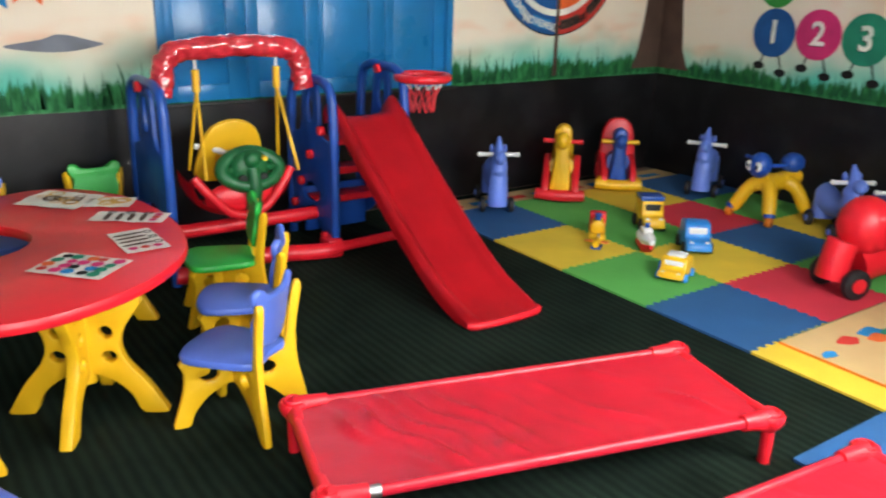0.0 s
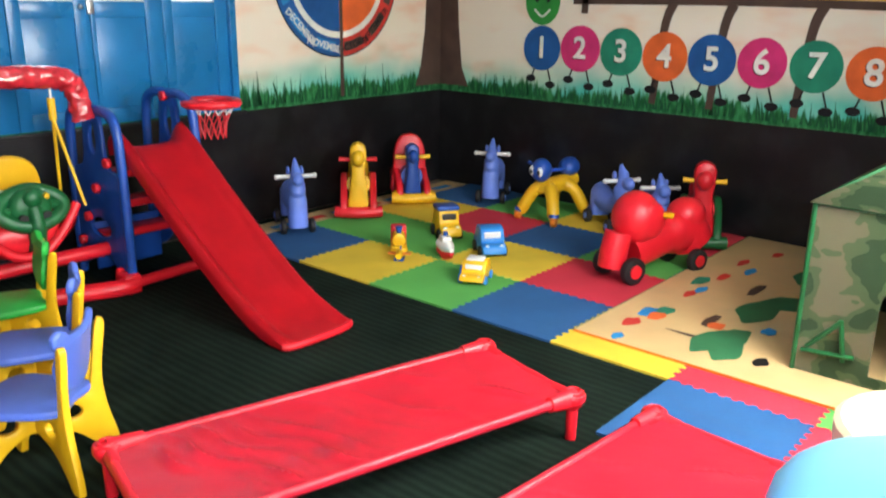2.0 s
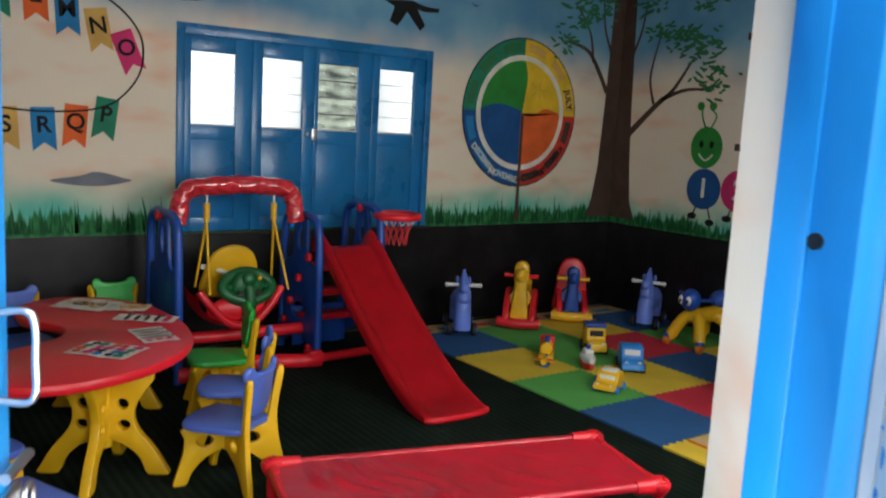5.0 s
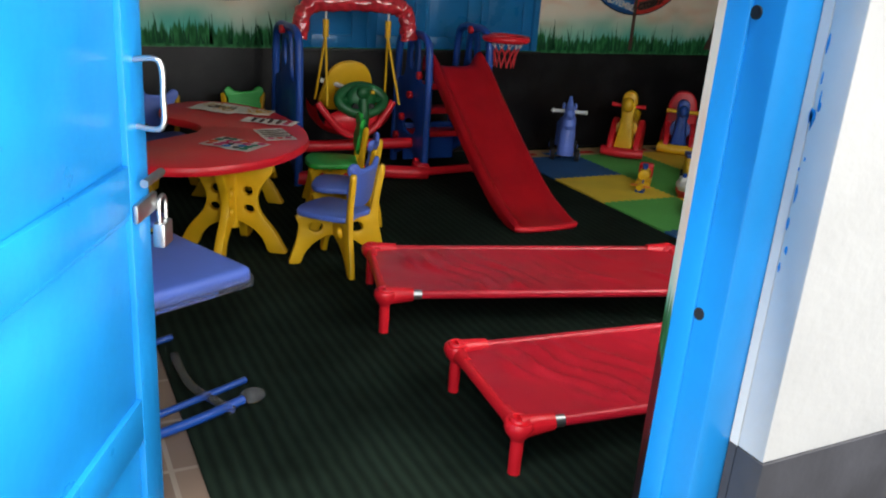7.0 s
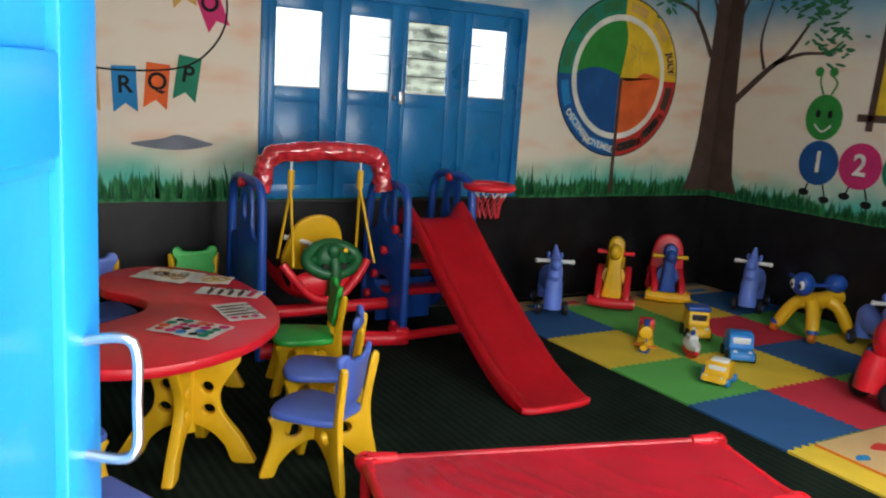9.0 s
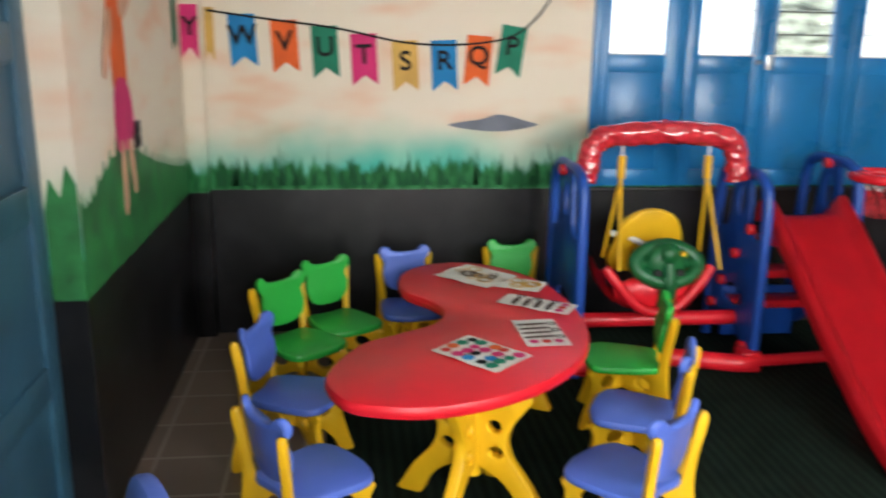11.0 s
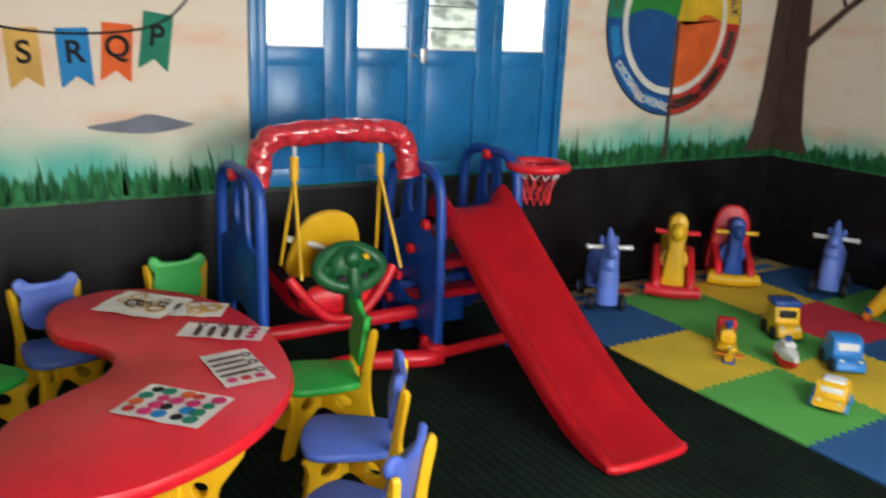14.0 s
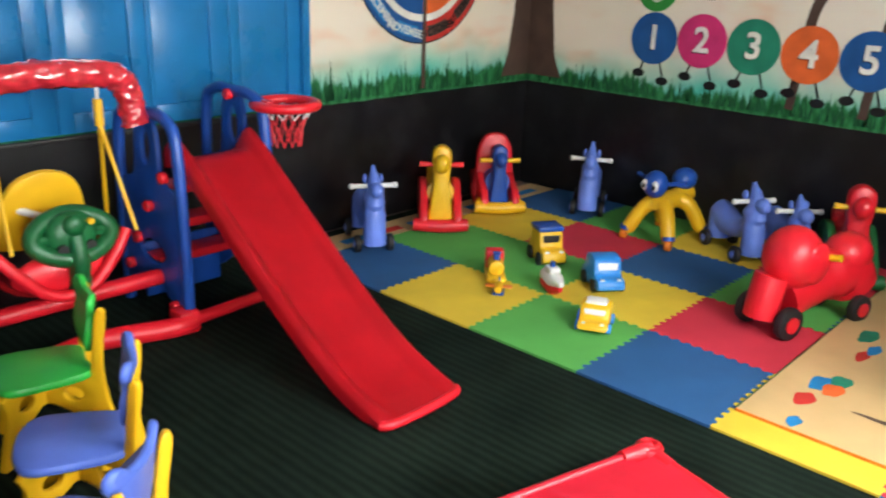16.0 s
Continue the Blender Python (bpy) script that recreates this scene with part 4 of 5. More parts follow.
def chair(x, y, face, shell, cname):
    """Seat on four leg blades that meet under its middle; the rear blades run on as back posts."""
    c = thing("nursery_chair", f"small {cname} plastic nursery chair with yellow legs, bear-eared back", "chair", "chairs round the table", pose(x, y, 0, 0, 0, face - 90))
    part("seat", plate(sm2([(-0.115, -0.135), (0, -0.14), (0.115, -0.135), (0.150, 0.03), (0.142, 0.12), (0.08, 0.155), (0, 0.163), (-0.08, 0.155), (-0.142, 0.12), (-0.150, 0.03)], 5), 0.032, bevel=0.013, m=Matrix.Translation((0, 0, 0.255))), shell, c)
    half = [(0.0, -0.012), (0.06, -0.004), (0.098, 0.03), (0.112, 0.085), (0.104, 0.135), (0.124, 0.165), (0.128, 0.197), (0.108, 0.218), (0.082, 0.212), (0.060, 0.192), (0.0, 0.186)]
    bk = sm2(half + [(-u, v) for u, v in half[-2:0:-1]], 4)
    rest = plate(bk, 0.026, bevel=0.011)
    for v in rest.verts:
        v.co.z -= 1.6 * v.co.x ** 2
    rest.transform(pose(0, -0.135, 0.335, 99, 0, 0))
    part("backrest", rest, shell, c)
    for s in (-1, 1):
        for y, foot in ((1, Vector((s * 0.145, 0.165))), (-1, Vector((s * 0.150, -0.205)))):
            R = foot.length
            if y > 0:
                prof, nm, lab = [(0.0, 0.254), (0.0, 0.15), (0.03, 0.145), (R * 0.45, 0.105), (R * 0.66, 0.05), (R * 0.76, 0.0), (R, 0.0), (R * 0.95, 0.05), (R * 0.84, 0.13), (R * 0.80, 0.2), (R * 0.82, 0.254)], "front_leg", "yellow front leg blade with oval hole"
            else:
                prof, nm, lab = [(0.0, 0.254), (0.0, 0.15), (0.03, 0.145), (R * 0.45, 0.11), (R * 0.68, 0.055), (R * 0.84, 0.0), (R, 0.0), (R * 0.97, 0.08), (R * 0.88, 0.18), (R * 0.84, 0.27), (R * 0.86, 0.36), (R * 0.93, 0.47), (R * 0.915, 0.505), (R * 0.82, 0.495), (R * 0.74, 0.38), (R * 0.69, 0.30), (R * 0.60, 0.256)], "rear_leg", "yellow rear leg blade and back post"
            m = pose(0, 0, 0, 0, 0, math.degrees(math.atan2(foot.y, foot.x))) @ pose(0, 0.013, 0, 90, 0, 0)
            part(nm, plate(sm2(prof, 3), 0.026, [ring_pts(R * 0.42, 0.19, 0.034, 0.026, n=14)], 0.006, m), YELLOW, c, lab)
    return c


for x, y, a, sh, n in ((-2.06, 0.665, 128, SEATBLUE, "blue"), (-1.87, 1.09, 152, SEATBLUE, "blue"), (-1.755, 1.59, 165, GREEN, "green"), (-3.02, 0.74, 35, SEATBLUE, "blue"), (-3.10, 1.34, -20, SEATBLUE, "blue"),
                       (-3.10, 1.86, -50, GREEN, "green"), (-2.93, 2.12, -58, GREEN, "green"), (-2.60, 2.30, -82, SEATBLUE, "blue"), (-2.06, 2.40, -92, GREEN, "green")):
    chair(x, y, a, sh, n)

# ---------- stacking cots ----------


def cot(m, L=1.50, W=0.56):
    c = thing("nursery_cot", "low red stacking cot with stretched coated fabric", "cot", "red cots on the carpet", m)
    bm = bmesh.new()
    bmesh.ops.create_grid(bm, x_segments=120, y_segments=24, size=0.5)
    for v in bm.verts:
        u, w = v.co.x, v.co.y
        sag = -0.016 * (1 - (2 * u) ** 2) * (1 - (2 * w) ** 2)
        q = u * 1.0 + 0.22 * w + 0.05 * noise.noise(Vector((u * 4, w * 3, 0)))
        fold = sum(a * math.exp(-((q - c) / 0.011) ** 2) * (0.55 + 0.9 * noise.noise(Vector((w * 4, c * 30, 1)))) for c, a in ((-0.36, 0.010), (-0.30, 0.016), (-0.235, 0.013), (-0.17, 0.015), (-0.10, 0.009), (0.03, 0.006), (0.16, 0.007), (0.31, 0.009)))
        wr = (1.5 * fold + 0.004 * noise.noise(Vector((u * 9, w * 5, 3)))) * (1 - abs(2 * w) ** 4)
        pinch = 0.03 if abs(u) > 0.44 else 0.0
        v.co = Vector((u * (L - 0.07), w * (W - 0.05 - pinch * 0), 0.146 + sag + wr))
    for f in [f for f in bm.faces if abs(f.calc_center_median().x) > L / 2 - 0.12 and abs(f.calc_center_median().y) > W / 2 - 0.075]:
        bm.faces.remove(f)
    part("fabric", bm, COTRED, c, "wrinkled red coated sheet")
    for s in (-1, 1):
        part("side_rail", tube([(-L / 2 + 0.1, s * (W / 2 - 0.025), 0.140), (L / 2 - 0.1, s * (W / 2 - 0.025), 0.140)], 0.016, n=12), COTRED, c, "side tube sleeved in red fabric")
        part("end_rail", tube([(s * (L / 2 - 0.03), -W / 2 + 0.06, 0.132), (s * (L / 2 - 0.03), W / 2 - 0.06, 0.132)], 0.018, n=12), RED, c)
        for q in (-1, 1):
            x, y = s * (L / 2 - 0.035), q * (W / 2 - 0.03)
            bm = tube(smooth_path([(x, y, 0.0), (x, y, 0.05), (x, y, 0.122), (x, y, 0.156)], 3), [0.020] * 3 + [0.021] * 3 + [0.040, 0.047, 0.047, 0.042], n=16)
            leg = part("corner_leg", bm, RED, c, "moulded red corner with round leg")
            part("cup", tube(ring3(x, y, 0.158, 0.026), 0.007, n=8, closed=True), RED, leg)
            part("socket", tube([(x, y, 0.136), (x - s * 0.115, y + q * 0.003, 0.140)], [0.034, 0.024], n=12), RED, leg)
            part("socket", tube([(x, y, 0.132), (x, y - q * 0.10, 0.132)], [0.028, 0.022], n=12), RED, leg)
            if s == q == -1:
                part("tube_end", tube([(x - s * 0.113, y + q * 0.004, 0.140), (x - s * 0.15, y + q * 0.005, 0.140)], 0.0175, n=12), STEEL, leg, "bare grey tube end")
    return c


def ring3(x, y, z, r, n=18):
    return [(x + r * math.cos(2 * math.pi * k / n), y + r * math.sin(2 * math.pi * k / n), z) for k in range(n)]


TALL = Matrix.Diagonal((1, 1, 1.2, 1))
cot(pose(-1.335, -0.095, 0, 0, 0, -15.2) @ TALL, 1.56, 0.59)
cot(pose(-1.365, -1.02, 0, 0, 0, -5.5) @ TALL, 1.53, 0.58)

# ---------- swing and slide playset ----------
ps = thing("slide_and_swing_set", "red and blue plastic nursery slide with swing and hoop", "playset", m=Matrix.Translation((-1.0, 2.2, 0)))


def P(x, y, z):
    return (x + 1.0, y - 2.2, z)


def side_panel(x, y0, y1, h, knobs, low=0.0, name="side_panel"):
    """Blue ladder-like panel in a plane x = const with rounded top and cut-outs."""
    p = part(name, tube(smooth_path([P(x, y0, 0.0), P(x, y0, 0.35), P(x, y0 + 0.02, h - 0.12), P(x, y0 + 0.10, h - 0.01), P(x, (y0 + y1) / 2, h), P(x, y1 - 0.10, h - 0.01), P(x, y1 - 0.02, h - 0.12), P(x, y1, 0.35), P(x, y1, 0.0)], 5), 0.026, n=12), BLUE, ps, "blue moulded side panel")
    ym, w = (y0 + y1) / 2, (y1 - y0) / 2
    web = sm2([(-w, 0.06), (-w * 0.9, 0.2), (-w * 0.9, h * 0.62), (-w * 0.45, h * 0.70), (-w * 0.28, h * 0.97), (w * 0.28, h * 0.97), (w * 0.45, h * 0.70), (w * 0.9, h * 0.62), (w * 0.9, 0.2), (w, 0.06), (w * 0.5, 0.10), (0, 0.2), (-w * 0.5, 0.10)], 4)
    m = Matrix.Translation(P(x - 0.011, ym, 0)) @ Matrix(((0, 0, 1, 0), (1, 0, 0, 0), (0, 1, 0, 0), (0, 0, 0, 1)))
    part("web", plate(web, 0.022, [ring_pts(0, h * 0.84, w * 0.13, h * 0.09, n=14), ring_pts(0, 0.31, w * 0.4, 0.055, n=16)], 0.005, m), BLUE, p)
    for ky, kz in knobs:
        part("knob", disc(P(x - 0.03, ky, kz), (1, 0, 0), 0.027, 0.032, n=16, bevel=0.006), RED, p, "round red knob")
    return p


side_panel(-1.83, 2.035, 2.59, 0.975, [(2.33, 0.955)])
side_panel(-0.93, 2.05, 2.59, 0.95, [(2.15, 0.69), (2.29, 0.535), (2.41, 0.36), (2.50, 0.21), (2.12, 0.10)])
side_panel(-0.46, 2.08, 2.60, 1.0, [(2.34, 0.985)])
arch = part("swing_arch", tube(smooth_path([P(-1.765, 2.28, 0.91), P(-1.752, 2.28, 1.00), P(-1.725, 2.28, 1.085), P(-1.65, 2.28, 1.128), P(-1.38, 2.28, 1.142), P(-1.11, 2.28, 1.128), P(-1.035, 2.28, 1.085), P(-1.008, 2.28, 1.00), P(-0.995, 2.28, 0.91)], 14), 0.056, n=28), WRAP, ps, "red foam arch in shiny plastic wrap")
rnd = random.Random(3)
for v in arch.data.vertices:
    v.co += v.normal * (0.012 * noise.noise(v.co * 24) + 0.008 * noise.noise(v.co * 60))
for x in (-1.585, -1.15):
    strap = part("strap_buckle", tube([P(x, 2.28, 1.03), P(x, 2.28, 0.92)], [0.020, 0.019], n=10), YELLOW, ps, "yellow rope sleeve")
    part("hook", tube([P(x, 2.28, 1.10), P(x, 2.28, 1.03)], 0.007, n=8), WHITE, strap, "white hook")
    side = -1 if x < -1.3 else 1
    for dy in (-0.13, 0.13):
        part("rope", tube([P(x, 2.28, 0.93), P(x + side * 0.035, 2.24 + dy, 0.50)], 0.0085, n=8), YELLOW, strap)
# swing seat: red bucket, yellow back, green wheel
bm = bmesh.new()
rows = []
for j in range(9):
    u = j / 8
    ring = []
    for i in range(17):
        a = math.pi * i / 16
        x = -0.265 * math.cos(a) * (1 - 0.12 * u)
        z = 0.505 - 0.20 * math.sin(a) ** 0.7 + (0.03 if j in (0,) else 0) * abs(math.cos(a)) - 0.02 * math.sin(u * math.pi)
        ring.append(bm.verts.new(P(-1.44 + x, 2.07 + 0.34 * u, z)))
    rows.append(ring)
for j in range(8):
    for i in range(16):
        bm.faces.new((rows[j][i], rows[j][i + 1], rows[j + 1][i + 1], rows[j + 1][i]))
bmesh.ops.solidify(bm, geom=list(bm.faces), thickness=0.02)
seat = part("swing_seat", bm, RED, ps, "red bucket swing seat")
part("seat_lip", tube([rows_p for rows_p in smooth_path([P(-1.70, 2.07, 0.53), P(-1.64, 2.05, 0.45), P(-1.54, 2.04, 0.345), P(-1.44, 2.04, 0.315), P(-1.34, 2.04, 0.345), P(-1.24, 2.05, 0.45), P(-1.18, 2.07, 0.53)], 5)], 0.024, n=10), RED, seat)
part("seat_front", ball(P(-1.44, 2.10, 0.40), (0.20, 0.05, 0.085), u=20, v=12), RED, seat)
part("swing_back", plate(sm2([(-0.17, 0), (0.17, 0), (0.175, 0.16), (0.12, 0.29), (0, 0.335), (-0.12, 0.29), (-0.175, 0.16)], 6), 0.04, bevel=0.016, m=Matrix.Translation(P(-1.40, 2.40, 0.445)) @ pose(0, 0, 0, 104, 0, 0)), YELLOW, ps, "rounded yellow swing back")
part("belt", tube(smooth_path([P(-1.585, 2.37, 0.625), P(-1.50, 2.33, 0.61), P(-1.40, 2.24, 0.57)], 4), 0.016, n=8), WHITE, ps, "white belt")
wh = part("toy_wheel", tube([P(-1.395 + 0.142 * math.cos(a) * (1 + 0.10 * math.cos(2 * a)), 2.09 + 0.045 * math.sin(a), 0.54 + 0.082 * math.sin(a)) for a in [2 * math.pi * k / 32 for k in range(32)]], 0.034, n=12, closed=True), DGREEN, ps, "dark green toy steering wheel")
part("hub", ball(P(-1.40, 2.085, 0.545), (0.105, 0.05, 0.10), u=18, v=12), DGREEN, wh)
part("boss", ball(P(-1.40, 2.045, 0.595), (0.045, 0.03, 0.045)), DGREEN, wh)
part("snout", tube(smooth_path([P(-1.40, 2.05, 0.55), P(-1.40, 2.03, 0.48), P(-1.40, 2.04, 0.40), P(-1.395, 2.06, 0.34)], 4), [0.034] * 5 + [0.040] * 5 + [0.046] * 3, n=12), DGREEN, wh, "ribbed green centre column")
for s in (-1, 1):
    part("spoke", tube([P(-1.40, 2.085, 0.55), P(-1.395 + s * 0.13, 2.09, 0.54)], 0.022, n=8), DGREEN, wh)
    part("button", disc(P(-1.40 + s * 0.055, 2.042, 0.505), (0, 1, 0), 0.022, 0.02, n=12), BLACK, wh)
part("button", disc(P(-1.335, 2.045, 0.60), (0, 1, 0), 0.013, 0.02, n=12), YELLOW, wh)
# base bars
part("base_bar", tube(smooth_path([P(-0.93, 2.03, 0.055), P(-1.02, 2.02, 0.05), P(-1.20, 2.08, 0.05), P(-1.37, 2.12, 0.05), P(-1.55, 2.08, 0.05), P(-1.75, 2.02, 0.05), P(-1.83, 2.03, 0.055)], 5), 0.045, n=12), RED, ps, "bowed red base bar")
part("base_bar", tube([P(-1.83, 2.27, 0.20), P(-0.93, 2.27, 0.20)], 0.038, n=12), RED, ps)
part("base_bar", tube([P(-0.93, 2.05, 0.045), P(-0.46, 2.09, 0.045)], 0.03, n=12), RED, ps)
part("base_foot", box(*P(-1.0, 2.0, 0.0), *P(-0.90, 2.12, 0.11), 0.02), RED, ps)
for k, z in enumerate((0.22, 0.40, 0.58)):
    part("step", box(*P(-0.91, 2.32 - 0.05 * k, z), *P(-0.48, 2.46 - 0.05 * k, z + 0.045), 0.012), RED, ps, "red ladder step")
part("rear_panel", box(*P(-0.90, 2.475, 0.02), *P(-0.49, 2.50, 0.30), 0.01), BLUE, ps, "blue lower back panel")
# slide chute
bm = bmesh.new()
rows = []
prof = smooth_path([(0, 2.22, 0.745), (0, 2.12, 0.755), (0, 2.02, 0.70), (0, 1.75, 0.50), (0, 1.45, 0.29), (0, 1.18, 0.125), (0, 1.0, 0.05), (0, 0.82, 0.022)], 5)
for i, q in enumerate(prof):
    f = i / (len(prof) - 1)
    wall = 0.060 * (1 - 0.35 * f)
    if f > 0.86:
        wall *= max(1 - (f - 0.86) / 0.14, 0.0) ** 0.6
    cx, w = -0.684 - 0.010 * f, 0.155 - 0.012 * f
    hump = 0.035 * math.exp(-((f - 0.07) / 0.06) ** 2)
    top = wall + hump
    sec = [(-w - 0.066, -0.03), (-w - 0.068, top * 0.5), (-w - 0.060, top * 0.88), (-w - 0.042, top + 0.008), (-w - 0.022, top), (-w - 0.006, top * 0.72), (-w + 0.006, top * 0.30), (-w + 0.022, 0.006), (-w * 0.5, 0.0), (0, -0.002)]
    sec = sec + [(-a, b) for a, b in sec[-2::-1]]
    rows.append([bm.verts.new(P(cx + a, q.y, max(q.z + b, 0.004))) for a, b in sec])
for i in range(len(rows) - 1):
    for k in range(len(rows[0]) - 1):
        bm.faces.new((rows[i][k], rows[i][k + 1], rows[i + 1][k + 1], rows[i + 1][k]))
bmesh.ops.solidify(bm, geom=list(bm.faces), thickness=0.014)
sl = part("slide", bm, RED, ps, "long red moulded slide chute")
part("slide_lip", tube(smooth_path([P(-0.900, 0.840, 0.022), P(-0.86, 0.815, 0.02), P(-0.694, 0.808, 0.018), P(-0.53, 0.815, 0.02), P(-0.488, 0.840, 0.022)], 5), 0.019, n=12), RED, sl)
# hoop and net
hoop = part("hoop", tube([P(-0.335 + 0.145 * math.cos(a), 2.10 + 0.145 * math.sin(a), 0.955) for a in [2 * math.pi * k / 28 for k in range(28)]], 0.024, n=10, closed=True), RED, ps, "red basketball hoop")
part("bracket", box(*P(-0.47, 2.06, 0.93), *P(-0.425, 2.14, 0.985), 0.008), RED, hoop)
for k in range(12):
    a0, a1, a2 = [2 * math.pi * (k + d) / 12 for d in (0, 0.5, 1)]
    for sgn in (-1, 1):
        pts = [P(-0.335 + r * math.cos(a0 + sgn * t), 2.10 + r * math.sin(a0 + sgn * t), z) for r, t, z in ((0.135, 0, 0.95), (0.10, 0.26, 0.895), (0.078, 0.52, 0.84), (0.07, 0.78, 0.76))]
        part("net_cord", tube(pts[:2], 0.0035, n=5), WHITE, hoop)
        part("net_cord", tube(pts[1:], 0.0035, n=5), RED, hoop)

# ---------- ride-on toys ----------


def ride(name, label, m, body, handle, h=0.5, wide=0.72):
    r = thing(name, label, "ride-on toy", "ride-on toys along the wall", m)
    k = h / 0.5
    bm = tube(smooth_path([(0, -0.24, 0.24 * k), (0, -0.16, 0.20 * k), (0, 0.0, 0.19 * k), (0, 0.10, 0.24 * k), (0, 0.13, 0.33 * k), (0, 0.12, 0.41 * k), (0, 0.09, 0.47 * k), (0, 0.075, 0.505 * k)], 4),
              [0.075 + 0.02 * math.sin(i * 0.45) if i < 16 else max(0.072 - 0.0055 * (i - 16), 0.016) for i in range(29)], n=16, squash=wide)
    b = part("body", bm, body, r)
    part("chest", tube(smooth_path([(0, 0.15, 0.05), (0, 0.145, 0.15 * k), (0, 0.13, 0.26 * k), (0, 0.11, 0.36 * k)], 4), [0.066] * 4 + [0.064] * 4 + [0.058] * 4 + [0.045], n=16), body, b)
    part("rear", tube(smooth_path([(0, -0.19, 0.05), (0, -0.2, 0.14), (0, -0.19, 0.24 * k)], 4), 0.07, n=14), body, b)
    part("snout", ball((0, 0.19, 0.385 * k), (0.040, 0.055, 0.045)), body, b)
    for s in (-1, 1):
        part("ear", ball((s * 0.045, 0.075, 0.425 * k), (0.014, 0.025, 0.03)), body, b)
    hb = part("handlebar", tube([(-0.13, 0.10, 0.39 * k), (0.13, 0.10, 0.39 * k)], 0.014, n=10), handle, r)
    for s in (-1, 1):
        part("grip", ball((s * 0.125, 0.10, 0.39 * k), 0.018, u=10, v=8), handle, hb)
    for s in (-1, 1):
        for y in (0.13, -0.19):
            w = part("wheel", disc((s * 0.095, y, 0.05), (1, 0, 0), 0.05, 0.035, n=20, bevel=0.008), BLACK, r, "black wheel")
            part("hubcap", disc((s * 0.114, y, 0.05), (1, 0, 0), 0.022, 0.008, n=12), body, w)
    return r


def rock(label, m, body, handle, base, bar, h, w=0.13):
    """A rocking animal: slab-like neck and round head over a boat-shaped base."""
    r = thing("rocking_animal", label, "ride-on toy", "ride-on toys along the wall", m)
    u = w / 2
    neck = sm2([(-u * 1.05, 0.05), (u * 1.05, 0.05), (u * 1.0, h * 0.35), (u * 0.78, h * 0.60), (u * 0.92, h * 0.78), (u * 0.80, h * 0.94), (0, h), (-u * 0.80, h * 0.94), (-u * 0.92, h * 0.78), (-u * 0.78, h * 0.60), (-u * 1.0, h * 0.35)], 4)
    b = part("neck", plate(neck, 0.12, bevel=0.026, m=pose(0, 0.20, 0, 94, 0, 0)), body, r)
    part("muzzle", ball((0, 0.20, h * 0.80), (u * 0.72, 0.05, h * 0.11)), body, b)
    part("saddle", tube(smooth_path([(0, 0.10, h * 0.42), (0, -0.06, h * 0.40), (0, -0.20, h * 0.46), (0, -0.26, h * 0.60)], 4), [0.085] * 8 + [0.075] * 4 + [0.05], n=16), body, r)
    for s in (-1, 1):
        part("handle", tube([(s * u * 0.8, 0.14, h * 0.77), (s * 0.135, 0.14, h * 0.775)], [0.014, 0.017], n=10), handle, b, "stub handle")
        rocker = sm2([(-0.30, 0.14), (-0.2, 0.012), (0, 0.0), (0.16, 0.012), (0.25, 0.07), (0.20, 0.16), (0.08, h * 0.44), (-0.02, h * 0.52), (-0.14, h * 0.50), (-0.26, h * 0.42)], 4)
        part("rocker", plate(rocker, 0.05, bevel=0.016, m=Matrix.Translation((s * 0.105 - 0.025, 0, 0)) @ Matrix(((0, 0, 1, 0), (1, 0, 0, 0), (0, 1, 0, 0), (0, 0, 0, 1)))), base, r, "curved rocker side")
    part("footrest", tube(smooth_path([(-0.165, 0.215, 0.055), (0, 0.235, 0.05), (0.165, 0.215, 0.055)], 4), 0.04, n=12), bar, r, "rounded front bar")
    return r


G = 0.012
CAM = Vector((-2.8, -1.6))


def toward(x, y, off=0):
    return math.degrees(math.atan2(CAM.y - y, CAM.x - x)) - 90 + off


ride("ride_on_animal", "blue plastic ride-on animal with white handles and wheels", pose(0.46, 2.38, G, 0, 0, toward(0.46, 2.4, 8)), RIDEBLUE, WHITE, h=0.49)
rock("yellow plastic rocking animal on red rockers", pose(1.08, 2.40, G, 0, 0, toward(1.05, 2.4, 0)), YELLOW, RED, RED, RED, 0.54)
hooded = rock("blue plastic rocking animal in red and yellow rocker shell", pose(1.66, 2.42, G, 0, 0, toward(1.66, 2.42, 8)), BLUE, YELLOW, RED, YELLOW, 0.46, 0.11)
ride("ride_on_animal", "blue plastic ride-on animal with white handles and wheels", pose(2.08, 1.92, G, 0, 0, toward(2.08, 1.92, -6)), RIDEBLUE, WHITE, h=0.49)
ride("ride_on_animal", "blue plastic ride-on animal with white handles and wheels", pose(1.98, 0.80, G, 0, 0, toward(1.98, 0.8, 30)), RIDEBLUE, WHITE, h=0.46)
ride("ride_on_animal", "blue plastic ride-on animal with white handles and wheels", pose(2.16, 0.58, G, 0, 0, toward(2.1, 0.6, 20)), RIDEBLUE, WHITE, h=0.40)
rock("red plastic rocking animal on a green rocker base", pose(2.10, 0.22, G, 0, 0, toward(2.1, 0.22, 6)), RED, YELLOW, DGREEN, DGREEN, 0.56, 0.15)
part("hood", plate(sm2([(-0.135, 0.04), (0.135, 0.04), (0.13, 0.25), (0.115, 0.40), (0.07, 0.485), (0, 0.505), (-0.07, 0.485), (-0.115, 0.40), (-0.13, 0.25)], 4), 0.07, bevel=0.022, m=pose(0, 0.0, 0, 94, 0, 0)), RED, hooded, "red hood behind the head")
for s in (-1, 1):
    part("foot", ball((s * 0.115, 0.19, 0.06), (0.05, 0.07, 0.055)), YELLOW, hooded, "rounded yellow foot")
